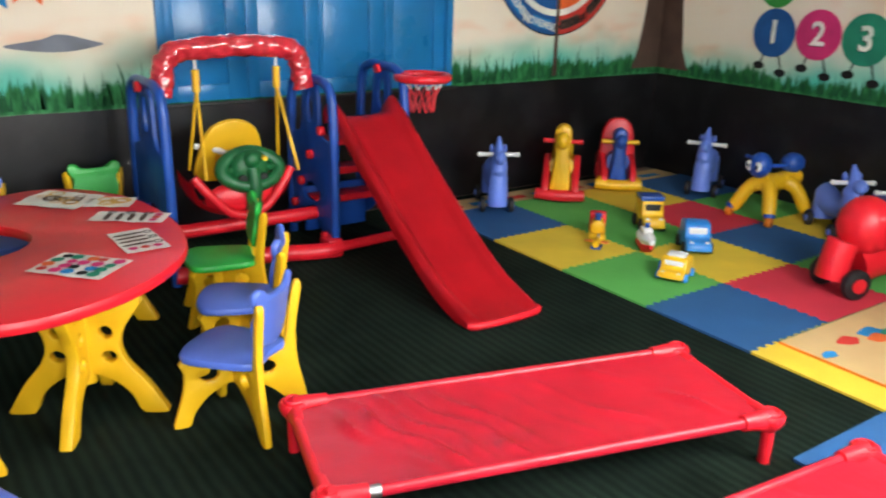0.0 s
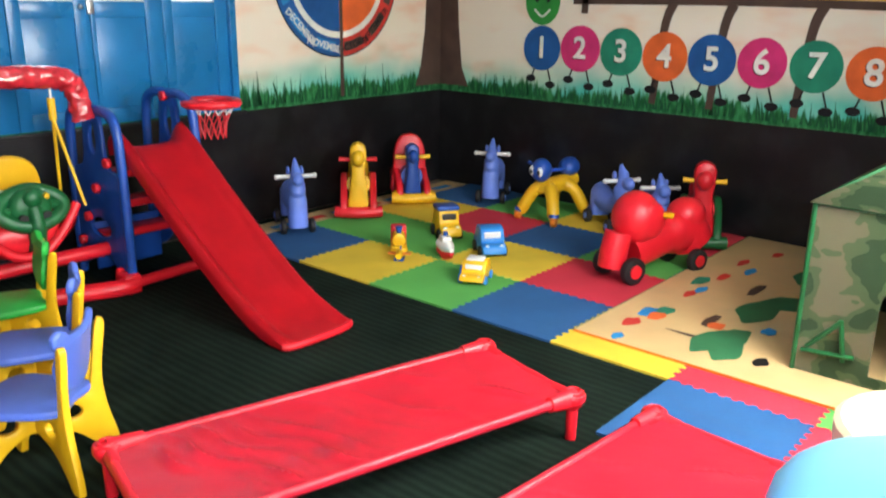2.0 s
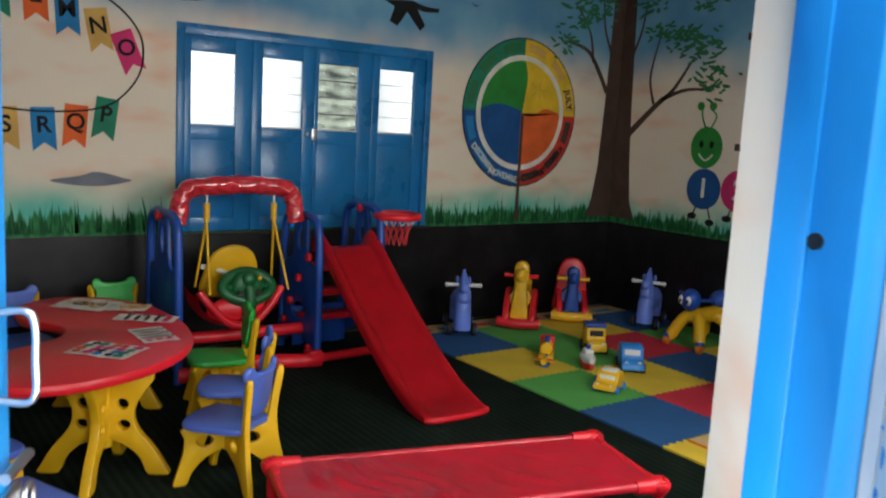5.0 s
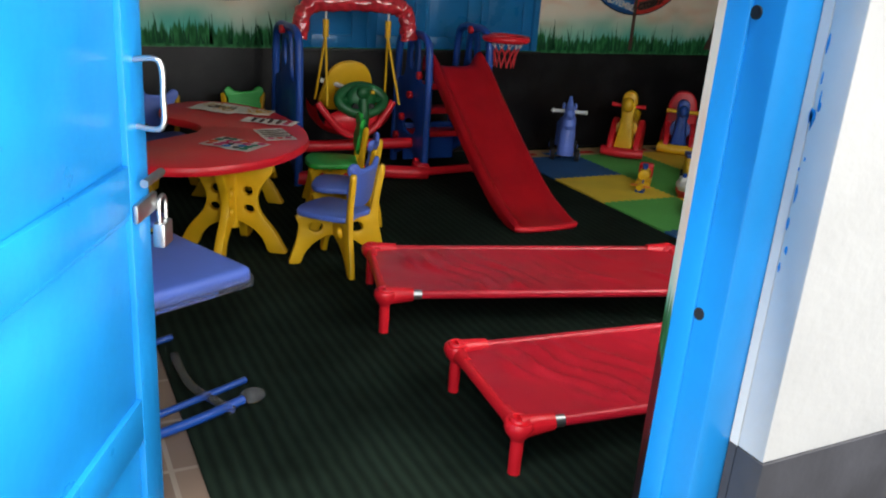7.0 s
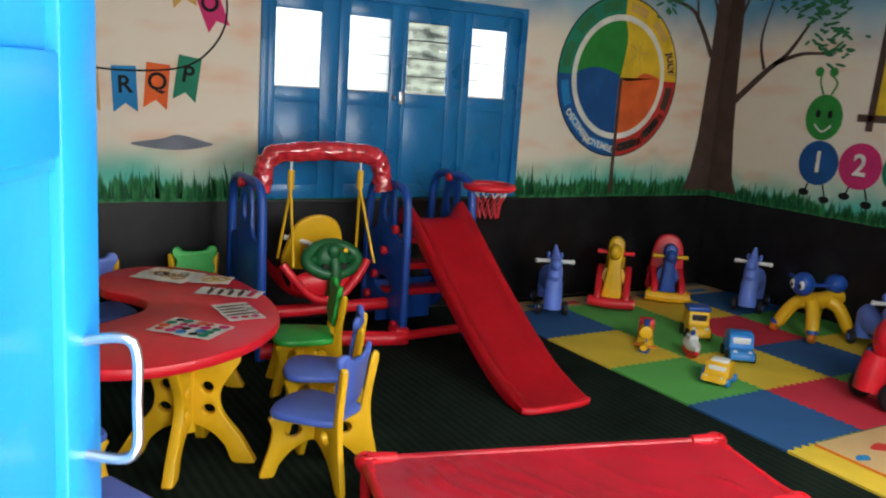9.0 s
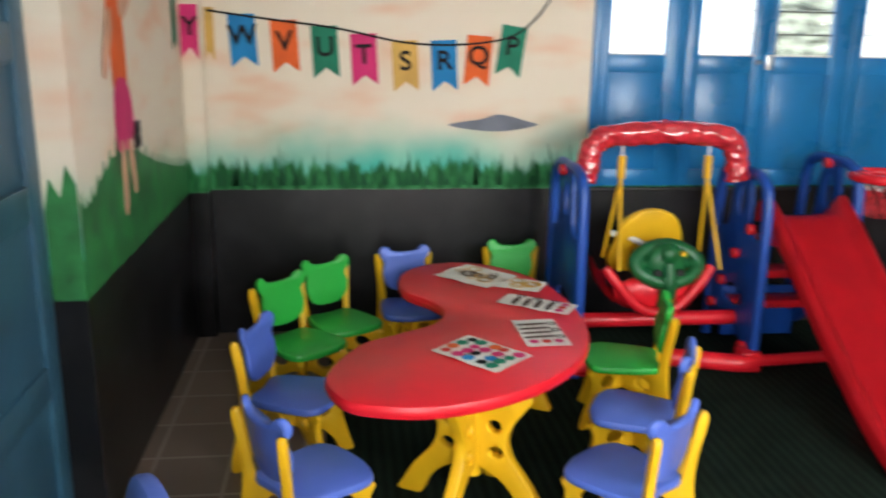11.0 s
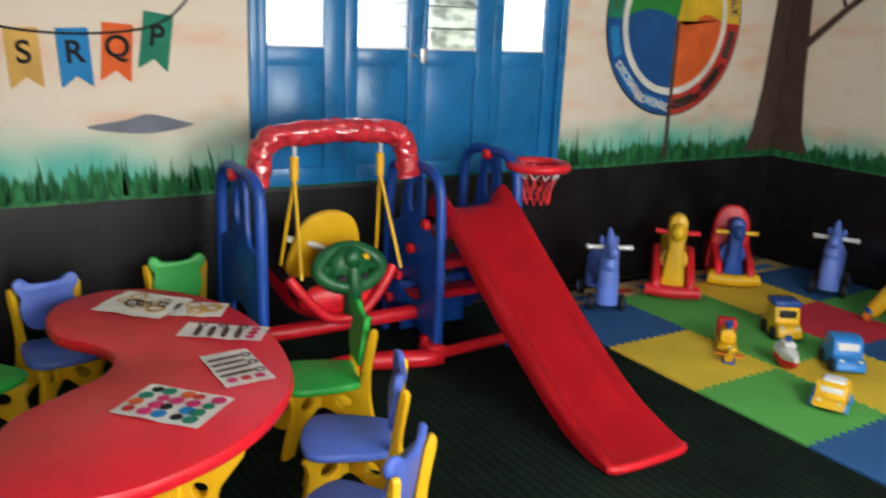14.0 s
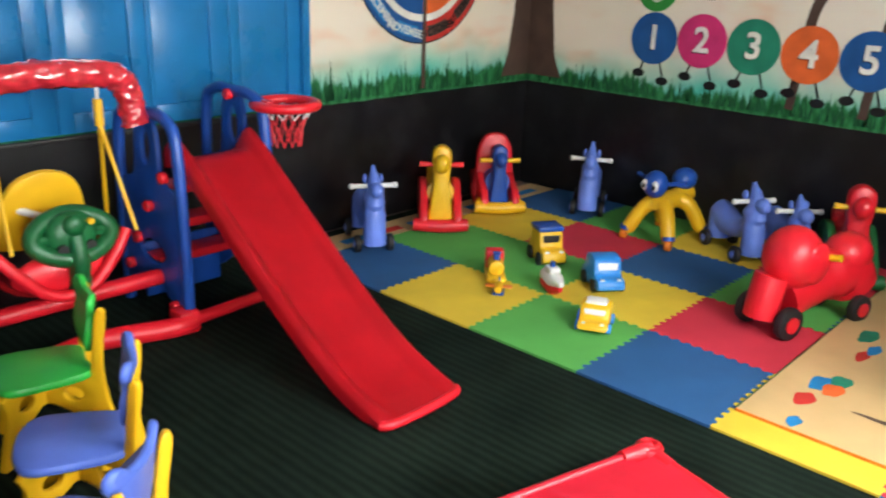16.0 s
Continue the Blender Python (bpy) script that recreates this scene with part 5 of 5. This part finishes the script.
# bug walker
bug = thing("bug_rider", "blue-headed plastic bug rider on four yellow legs", "ride-on toy", "ride-on toys along the wall", pose(1.92, 1.25, G, 0, 0, toward(1.92, 1.25, -35)))
part("body", tube(smooth_path([(0, -0.22, 0.27), (0, -0.1, 0.25), (0, 0.06, 0.25), (0, 0.14, 0.27)], 5), 0.06, n=14), YELLOW, bug)
for sx in (-1, 1):
    for sy in (-1, 1):
        lg = part("leg", tube(smooth_path([(0, sy * 0.08, 0.25), (sx * 0.08, sy * 0.13, 0.21), (sx * 0.15, sy * 0.19, 0.05)], 4), [0.05] * 4 + [0.045] * 4 + [0.034], n=12), YELLOW, bug)
        part("caster", disc((sx * 0.16, sy * 0.20, 0.035), (1, 0.3, 0), 0.035, 0.04, n=16, bevel=0.008), ORANGE, lg, "orange caster")
        part("cuff", tube([(sx * 0.15, sy * 0.19, 0.085), (sx * 0.155, sy * 0.195, 0.06)], 0.038, n=12), BLUE, lg)
head = part("head", ball((0, 0.16, 0.375), (0.075, 0.075, 0.085)), BLUE, bug, "glossy blue bug head")
part("shell", ball((0, -0.17, 0.36), (0.075, 0.085, 0.07)), BLUE, bug)
for s in (-1, 1):
    e = part("eye", ball((s * 0.035, 0.222, 0.375), (0.024, 0.012, 0.034)), WHITE, head)
    part("pupil", ball((s * 0.033, 0.234, 0.37), (0.011, 0.005, 0.018)), BLACK, head)
    part("handle", tube([(s * 0.06, 0.12, 0.38), (s * 0.17, 0.09, 0.40)], 0.013, n=8), BLUE, head)
# red motorbike-like rider
mb = thing("red_ride_on", "red plastic elephant-like ride-on with black wheels", "ride-on toy", m=pose(1.27, 0.13, G, 0, 0, toward(1.27, 0.13, -42)) @ Matrix.Diagonal((0.93, 0.93, 0.93, 1)))
part("head", ball((0, 0.17, 0.38), (0.150, 0.150, 0.165), u=24, v=16), RED, mb, "large round red head")
part("body", tube(smooth_path([(0, 0.2, 0.16), (0, 0.05, 0.2), (0, -0.12, 0.24), (0, -0.26, 0.24), (0, -0.33, 0.16)], 5), [0.12] * 5 + [0.12] * 5 + [0.14] * 5 + [0.15] * 5 + [0.11], n=18, squash=0.85), RED, mb)
part("seat_hump", ball((0, -0.26, 0.35), (0.12, 0.13, 0.11)), RED, mb)
part("trunk_base", tube(smooth_path([(0, 0.30, 0.30), (0, 0.33, 0.18), (0, 0.34, 0.09)], 4), 0.085, n=14), RED, mb)
for s in (-1, 1):
    part("ear", ball((s * 0.12, 0.14, 0.38), (0.03, 0.09, 0.11)), RED, mb)
    part("handle", tube([(s * 0.09, 0.08, 0.40), (s * 0.19, 0.06, 0.42)], 0.018, n=10), YELLOW, mb, "yellow grip")
    for y, r in ((0.28, 0.085), (-0.26, 0.075)):
        w = part("wheel", disc((s * 0.125, y, r), (1, 0, 0), r, 0.05, n=24, bevel=0.012), BLACK, mb, "black wheel with red hub")
        part("hub", disc((s * 0.152, y, r), (1, 0, 0), r * 0.5, 0.012, n=16), RED, w)

# ---------- small toys ----------


def car(name, label, x, y, turn, L, W, H, body, glass, wheelm, extra=None):
    c = thing(name, label, "toy", "small toys on the mats", pose(x, y, G, 0, 0, turn))
    b = part("body", plate(sm2([(-L / 2, 0.02), (L / 2, 0.02), (L / 2, H * 0.45), (L * 0.3, H * 0.55), (L * 0.18, H), (-L * 0.28, H), (-L * 0.42, H * 0.55), (-L / 2, H * 0.5)], 4), W, bevel=0.012, m=Matrix(((1, 0, 0, 0), (0, 0, -1, W / 2), (0, 1, 0, 0), (0, 0, 0, 1)))), body, c)
    part("windscreen", box(L * 0.20, -W * 0.36, H * 0.60, L * 0.27, W * 0.36, H * 0.88, 0.006), glass, b)
    part("bumper", box(L * 0.44, -W * 0.46, 0.02, L * 0.52, W * 0.46, H * 0.32, 0.008), extra or body, b)
    for s in (-1, 1):
        part("headlight", disc((L * 0.485, s * W * 0.3, H * 0.42), (1, 0, 0), H * 0.08, 0.012, n=10), WHITE, b)
        for q in (-1, 1):
            part("wheel", disc((q * L * 0.3, s * W * 0.5, H * 0.2), (0, 1, 0), H * 0.2, 0.025, n=16, bevel=0.004), wheelm, c)
    return c


car("toy_car", "blue plastic toy car with white front", 0.92, 1.06, 232, 0.24, 0.15, 0.17, BLUE if False else mat("bright_blue_toy_plastic", (0.02, 0.22, 0.62), 0.35, 0.08), WHITE, BLACK, WHITE)
yc = car("toy_car", "yellow plastic toy car with blue wheels", 0.45, 0.80, 205, 0.21, 0.14, 0.12, YELLOW, WHITE, mat("toy_wheel_blue", (0.03, 0.25, 0.75), 0.35, 0.08), YELLOW)
part("roof", box(-0.05, -0.05, 0.11, 0.03, 0.05, 0.135, 0.01), WHITE, yc, "white roof")
part("badge", disc((0.03, -0.074, 0.06), (0, 1, 0), 0.03, 0.008, n=18), BLUE, yc, "round blue badge")
tr = car("toy_truck", "yellow and black toy truck", 1.02, 1.50, 238, 0.22, 0.14, 0.19, YELLOW, BLACK, BLACK, YELLOW)
part("roof_rack", box(-0.08, -0.075, 0.185, 0.05, 0.075, 0.215, 0.008), BLUE, tr, "dark blue roof bar")
part("grille", box(0.112, -0.05, 0.03, 0.118, 0.05, 0.06, 0.002), BLACK, tr)
te = thing("toy_train", "red and yellow plastic toy engine", "toy", "small toys on the mats", pose(0.58, 1.52, G, 0, 0, 225))
part("base", box(-0.09, -0.05, 0.01, 0.10, 0.05, 0.05, 0.01), YELLOW, te)
part("boiler", disc((0.03, 0, 0.085), (1, 0, 0), 0.042, 0.11, n=18, bevel=0.008), YELLOW, te)
part("cab", box(-0.09, -0.05, 0.05, -0.02, 0.05, 0.15, 0.012), RED, te)
part("funnel", tube([(0.05, 0, 0.12), (0.05, 0, 0.165)], [0.014, 0.022], n=12), BLUE, te)
part("cowcatcher", ball((0.10, 0, 0.03), (0.03, 0.055, 0.025)), YELLOW, te)
tb = thing("toy_boat", "white and red plastic toy boat", "toy", "small toys on the mats", pose(0.66, 1.20, G, 0, 0, 240))
part("hull", tube([(-0.08, 0, 0.035), (0.03, 0, 0.035), (0.10, 0, 0.045)], [0.036, 0.045, 0.012], n=14), RED, tb)
part("deck", tube([(-0.08, 0, 0.07), (0.03, 0, 0.07), (0.11, 0, 0.075)], [0.038, 0.046, 0.014], n=14), WHITE, tb)
part("cabin", box(-0.05, -0.03, 0.09, 0.03, 0.03, 0.135, 0.01), WHITE, tb)
part("funnel", tube([(-0.01, 0, 0.13), (-0.01, 0, 0.16)], 0.014, n=10), BLUE, tb)
tp = thing("toy_plane", "tiny yellow and orange toy plane", "toy", "small toys on the mats", pose(0.43, 1.37, G, 0, 0, 215))
part("body", tube([(-0.05, 0, 0.035), (0.0, 0, 0.04), (0.05, 0, 0.035)], [0.012, 0.026, 0.02], n=12), YELLOW, tp)
part("wing", box(-0.01, -0.07, 0.04, 0.03, 0.07, 0.048, 0.004), ORANGE, tp)
part("tail", box(-0.055, -0.004, 0.035, -0.03, 0.004, 0.075, 0.003), BLUE, tp)
part("skid", box(-0.03, -0.03, 0.0, 0.04, 0.03, 0.02, 0.005), BLUE, tp)

# ---------- play tent, high chair, wrapped chair ----------
tx0, tx1, ty0, ty1, tz = 0.44, 1.46, -1.98, -0.96, 0.74
tent = thing("play_tent", "camouflage-green fabric play tent with window and peaked roof", "tent", m=Matrix.Translation((tx0, ty1, 0.027)))
wallm = Matrix(((0, 0, 1, 0), (-1, 0, 0, 0), (0, 1, 0, 0), (0, 0, 0, 1)))
arch_hole = [(0.30, 0.05)] + [(0.30, 0.36)] + [(0.51 + 0.21 * math.cos(radians(a)), 0.36 + 0.16 * math.sin(radians(a))) for a in range(165, 0, -15)] + [(0.72, 0.36), (0.72, 0.05)]
part("front_wall", plate([(0, 0), (1.02, 0), (1.02, tz), (0, tz)], 0.006, [arch_hole], m=wallm), CAMO, tent)
part("side_wall", box(0.006, -0.006, 0, 1.02, 0, tz), CAMO, tent)
part("side_wall", box(0.006, -1.02, 0, 1.02, -1.014, tz), CAMO, tent)
part("back_wall", box(1.014, -1.014, 0, 1.02, -0.006, tz), CAMO, tent)
bm = bmesh.new()
vs = [bm.verts.new(v) for v in ((-0.02, 0.02, tz), (1.04, 0.02, tz), (1.04, -1.04, tz), (-0.02, -1.04, tz), (0.36, -0.51, tz + 0.36), (0.66, -0.51, tz + 0.36))]
for f in ((0, 3, 4), (1, 5, 2), (0, 4, 5, 1), (3, 2, 5, 4)):
    bm.faces.new([vs[i] for i in f])
bmesh.ops.solidify(bm, geom=list(bm.faces), thickness=0.006)
part("roof", bm, CAMO, tent)
for a, b in (((0, 0, 0), (0, 0, tz)), ((0, -1.02, 0), (0, -1.02, tz)), ((0, 0, tz), (0, -1.02, tz)), ((0, 0, tz), (1.02, 0, tz)), ((1.02, 0, 0), (1.02, 0, tz)), ((0, 0, tz), (0.36, -0.51, tz + 0.37))):
    part("piping", tube([a, b], 0.011, n=8), DGREEN, tent, "dark green seam piping")
part("emblem", plate(ring_pts(0.51, 0.60, 0.075, n=20), 0.003, [ring_pts(0.51, 0.60, 0.058, n=20)], m=Matrix.Translation((-0.003, 0, 0)) @ wallm), DGREEN, tent, "dark round printed emblem")
part("emblem", plate([(0.46, 0.585), (0.56, 0.585), (0.56, 0.615), (0.46, 0.615)], 0.003, m=Matrix.Translation((-0.003, 0, 0)) @ wallm), BLACK, tent)
for k, (a, b) in enumerate((((0.03, 0.10), (0.24, 0.12)), ((0.05, 0.12), (0.17, 0.26)), ((0.2, 0.09), (0.17, 0.27)))):
    part("flap_fold", tube([(-0.012, -a[0], a[1]), (-0.016, -b[0], b[1])], 0.010, n=8), DGREEN, tent)

hc = thing("baby_high_chair", "pale blue and cream plastic baby high chair", "high chair", m=pose(-1.74, -1.80, 0, 0, 0, 30))
part("tray", ball((-0.06, 0.01, 0.80), (0.215, 0.235, 0.11), u=28, v=16), CYAN, hc, "domed pale blue shell")
part("moulding", tube([(-0.05 + 0.07 * math.cos(a), -0.02 + 0.05 * math.sin(a), 0.906 - 0.01 * abs(math.cos(a))) for a in [2 * math.pi * k / 24 for k in range(24)]], 0.004, n=6, closed=True), CYAN, hc)
bowl = bmesh.new()
rows = []
for j, (r, z) in enumerate(((0.10, 0.62), (0.20, 0.68), (0.24, 0.80), (0.25, 0.90), (0.235, 0.91), (0.22, 0.80), (0.17, 0.71), (0.05, 0.68))):
    rows.append([bowl.verts.new((0.31 + 0.78 * r * math.cos(a), -0.15 + 0.80 * r * math.sin(a), z - 0.13)) for a in [2 * math.pi * k / 28 for k in range(28)]])
for j in range(len(rows) - 1):
    for k in range(28):
        bowl.faces.new((rows[j][k], rows[j][(k + 1) % 28], rows[j + 1][(k + 1) % 28], rows[j + 1][k]))
bowl.faces.new(rows[0])
bowl.faces.new(rows[-1])
part("seat_shell", bowl, CREAM, hc, "cream bucket seat")
part("cushion", ball((0.31, -0.15, 0.605), (0.10, 0.10, 0.06)), ORANGE, hc, "orange cushion")
for sx in (-1, 1):
    for sy in (-1, 1):
        part("leg", tube([(0.10 + sx * 0.12, sy * 0.14, 0.68), (0.10 + sx * 0.26, sy * 0.24, 0.0)], 0.017, n=10), WHITE, hc)

wc = thing("wrapped_chair", "blue padded chair on blue tube frame, still in plastic wrap", "chair", m=pose(-3.05, -0.28, 0, 0, 0, 24))
part("seat", box(-0.24, -0.25, 0.39, 0.24, 0.25, 0.45, 0.022, seg=3), SEATBLUE, wc, "blue padded seat")
SHRINK = mat("clear_plastic_wrap", (0.9, 0.9, 0.92), 0.1, 0.05, 20, 1.0, 25)
SHRINK.node_tree.nodes["Principled BSDF"].inputs["Transmission Weight"].default_value = 0.95
SHRINK.node_tree.nodes["Principled BSDF"].inputs["IOR"].default_value = 1.15
rim = box(-0.246, -0.256, 0.375, 0.246, 0.256, 0.425, 0.012)
part("wrap", rim, SHRINK, wc, "crinkled clear wrap")
part("backrest", plate(sm2([(-0.20, 0.0), (0.20, 0.0), (0.22, 0.16), (0.17, 0.31), (0, 0.34), (-0.17, 0.31), (-0.22, 0.16)], 5), 0.04, bevel=0.014, m=Matrix.Translation((-0.24, 0, 0.52)) @ pose(0, 0, 0, 0, 0, 90) @ pose(0, 0, 0, 98, 0, 0)), SEATBLUE, wc, "rounded blue backrest")
for s in (-1, 1):
    part("frame_tube", tube(smooth_path([(0.12, s * 0.20, 0.375), (-0.10, s * 0.21, 0.37), (-0.235, s * 0.22, 0.33), (-0.26, s * 0.22, 0.18), (-0.26, s * 0.22, 0.03), (-0.15, s * 0.23, 0.014), (0.22, s * 0.23, 0.014)], 5), 0.0125, n=10), BLUE, wc, "blue steel tube")
st = thing("loose_tube_frame", "blue metal tube leg with plastic wrapped end, on the floor", "chair frame", m=Matrix.Translation((-3.0, -0.60, 0)))
part("tube", tube(smooth_path([(-0.12, -0.08, 0.02), (0.05, -0.02, 0.022), (0.20, 0.04, 0.03)], 4), 0.016, n=10), BLUE, st)
part("tube", tube(smooth_path([(0.04, 0.45, 0.02), (0.06, 0.2, 0.02), (0.15, -0.02, 0.035)], 4), 0.015, n=10), SHRINK, st)
part("end_cap", ball((0.235, 0.055, 0.032), (0.045, 0.03, 0.026)), SHRINK, st, "crumpled clear plastic end")

# ---------- floor mats, tile by tile ----------
mats = thing("foam_puzzle_mat", "interlocking foam puzzle mat in four colours", "mat")
mats["kind"] = "structure"
GRID = {(0, 0): "blue", (1, 0): "red", (2, 0): "green", (3, 0): "red", (0, 1): "green", (1, 1): "yellow", (2, 1): "blue", (3, 1): "yellow", (0, 2): "yellow", (1, 2): "green", (2, 2): "red", (3, 2): "green",
        (0, 3): "blue", (1, 3): "green", (2, 3): "yellow", (3, 3): "blue", (0, -1): "yellow", (0, -2): "red", (-1, -2): "blue", (1, -1): "red", (1, -2): "green", (2, -1): "blue", (0, -3): "green", (-1, -3): "red"}


def tile_pts(i, j):
    """Teeth taken from the shared grid lines, so that neighbours fit each other."""
    T, n, g = 0.6, 22, 0.0007
    pts = []

    def run(a, b, horiz, line, inward, shared):
        ks = range(n) if b > a else range(n - 1, -1, -1)
        for k in ks:
            us = ((k + 0.16) / n, (k + 0.84) / n)
            for u in (us if b > a else us[::-1]):
                o = (0.009 if k % 2 == 0 else -0.009) if shared and 0 < k < n - 1 else 0.0
                along, across = T * u, o + inward * g
                pts.append((along, line + across) if horiz else (line + across, along))

    run(0, 1, True, 0.0, 1, (i, j - 1) in GRID or True)
    run(0, 1, False, T, -1, (i + 1, j) in GRID)
    run(1, 0, True, T, -1, (i, j + 1) in GRID)
    run(1, 0, False, 0.0, 1, (i - 1, j) in GRID)
    return pts


for (i, j), k in GRID.items():
    o = part("tile", plate(tile_pts(i, j), 0.012, bevel=0.0), FOAM[k], mats)
    o.location = (0.6 * i, 0.6 * j, 0.001)

pm = thing("play_mat", "tan printed foam play mat with painted leaves and clouds", "mat", m=Matrix.Translation((0.18, -0.02, 0.0135)))
pm["kind"] = "structure"
part("sheet", plate([(0, 0), (2.21, 0), (2.21, -2.0), (0, -2.0)], 0.013, bevel=0.003), TAN, pm)
part("edge", box(-0.004, -2.0, 0.001, 0.0, 0, 0.012), ORANGE, pm, "orange edge band")
part("edge", box(0, 0.0, 0.001, 2.2, 0.004, 0.013), DGREEN, pm, "green edge band")
rnd = random.Random(12)
FIG = (("leaf", 0.30, -0.55, 0.13, 0.05), ("leaf", 0.42, -0.62, 0.10, 0.05), ("leaf", 0.24, -0.66, 0.10, 0.05), ("leaf", 0.85, -0.58, 0.16, 0.07), ("leaf", 1.05, -0.66, 0.10, 0.08), ("red", 0.27, -0.16, 0.05, 0.03), ("sky", 0.45, -0.16, 0.06, 0.03), ("green", 0.52, -0.22, 0.05, 0.03),
       ("orange", 0.42, -0.22, 0.05, 0.03), ("bark", 0.55, -0.45, 0.08, 0.02), ("orange", 0.50, -0.50, 0.04, 0.03), ("red", 0.85, -0.2, 0.05, 0.02), ("sky", 0.95, -0.22, 0.05, 0.02), ("green", 1.1, -0.15, 0.07, 0.03), ("red", 1.25, -0.22, 0.06, 0.02), ("bark", 1.15, -0.45, 0.09, 0.02),
       ("sky", 1.45, -0.3, 0.06, 0.02), ("red", 1.6, -0.2, 0.06, 0.02), ("sky", 0.6, -0.72, 0.04, 0.025), ("black", 0.22, -0.82, 0.04, 0.025), ("sky", 0.06, -0.2, 0.035, 0.02), ("leaf", 1.6, -0.6, 0.14, 0.06), ("red", 1.9, -0.3, 0.05, 0.02), ("bark", 0.30, -0.48, 0.012, 0.1))
for k, x, y, rx, ry in FIG:
    rx, ry = rx * 1.25, ry * 1.35
    outl = [(x + rx * math.cos(a) * (1 + 0.13 * math.sin(4 * a + 9 * x)), y + ry * math.sin(a) * (1 + 0.13 * math.sin(3 * a + 7 * y))) for a in [2 * math.pi * q / 30 for q in range(30)]]
    part("print", plate(outl, 0.0006, m=Matrix.Translation((0, 0, 0.0132 + 0.0005 * (len(pm.children) % 4)))), PAINT[k], pm)
# printed border strip by the back wall
bs = thing("printed_border_mat", "narrow printed strip of floor mat by the wall", "mat", m=Matrix.Translation((0.0, 2.42, 0.001)))
bs["kind"] = "structure"
part("strip", box(0, 0, 0, 2.38, 0.22, 0.006), TAN, bs)
for k in range(8):
    part("print", plate([(0.08 + 0.28 * k, 0.05), (0.28 + 0.28 * k, 0.05), (0.28 + 0.28 * k, 0.12), (0.08 + 0.28 * k, 0.12)], 0.001, m=Matrix.Translation((0, 0, 0.0065))), PAINT["red" if k % 2 == 0 else "sky"], bs)
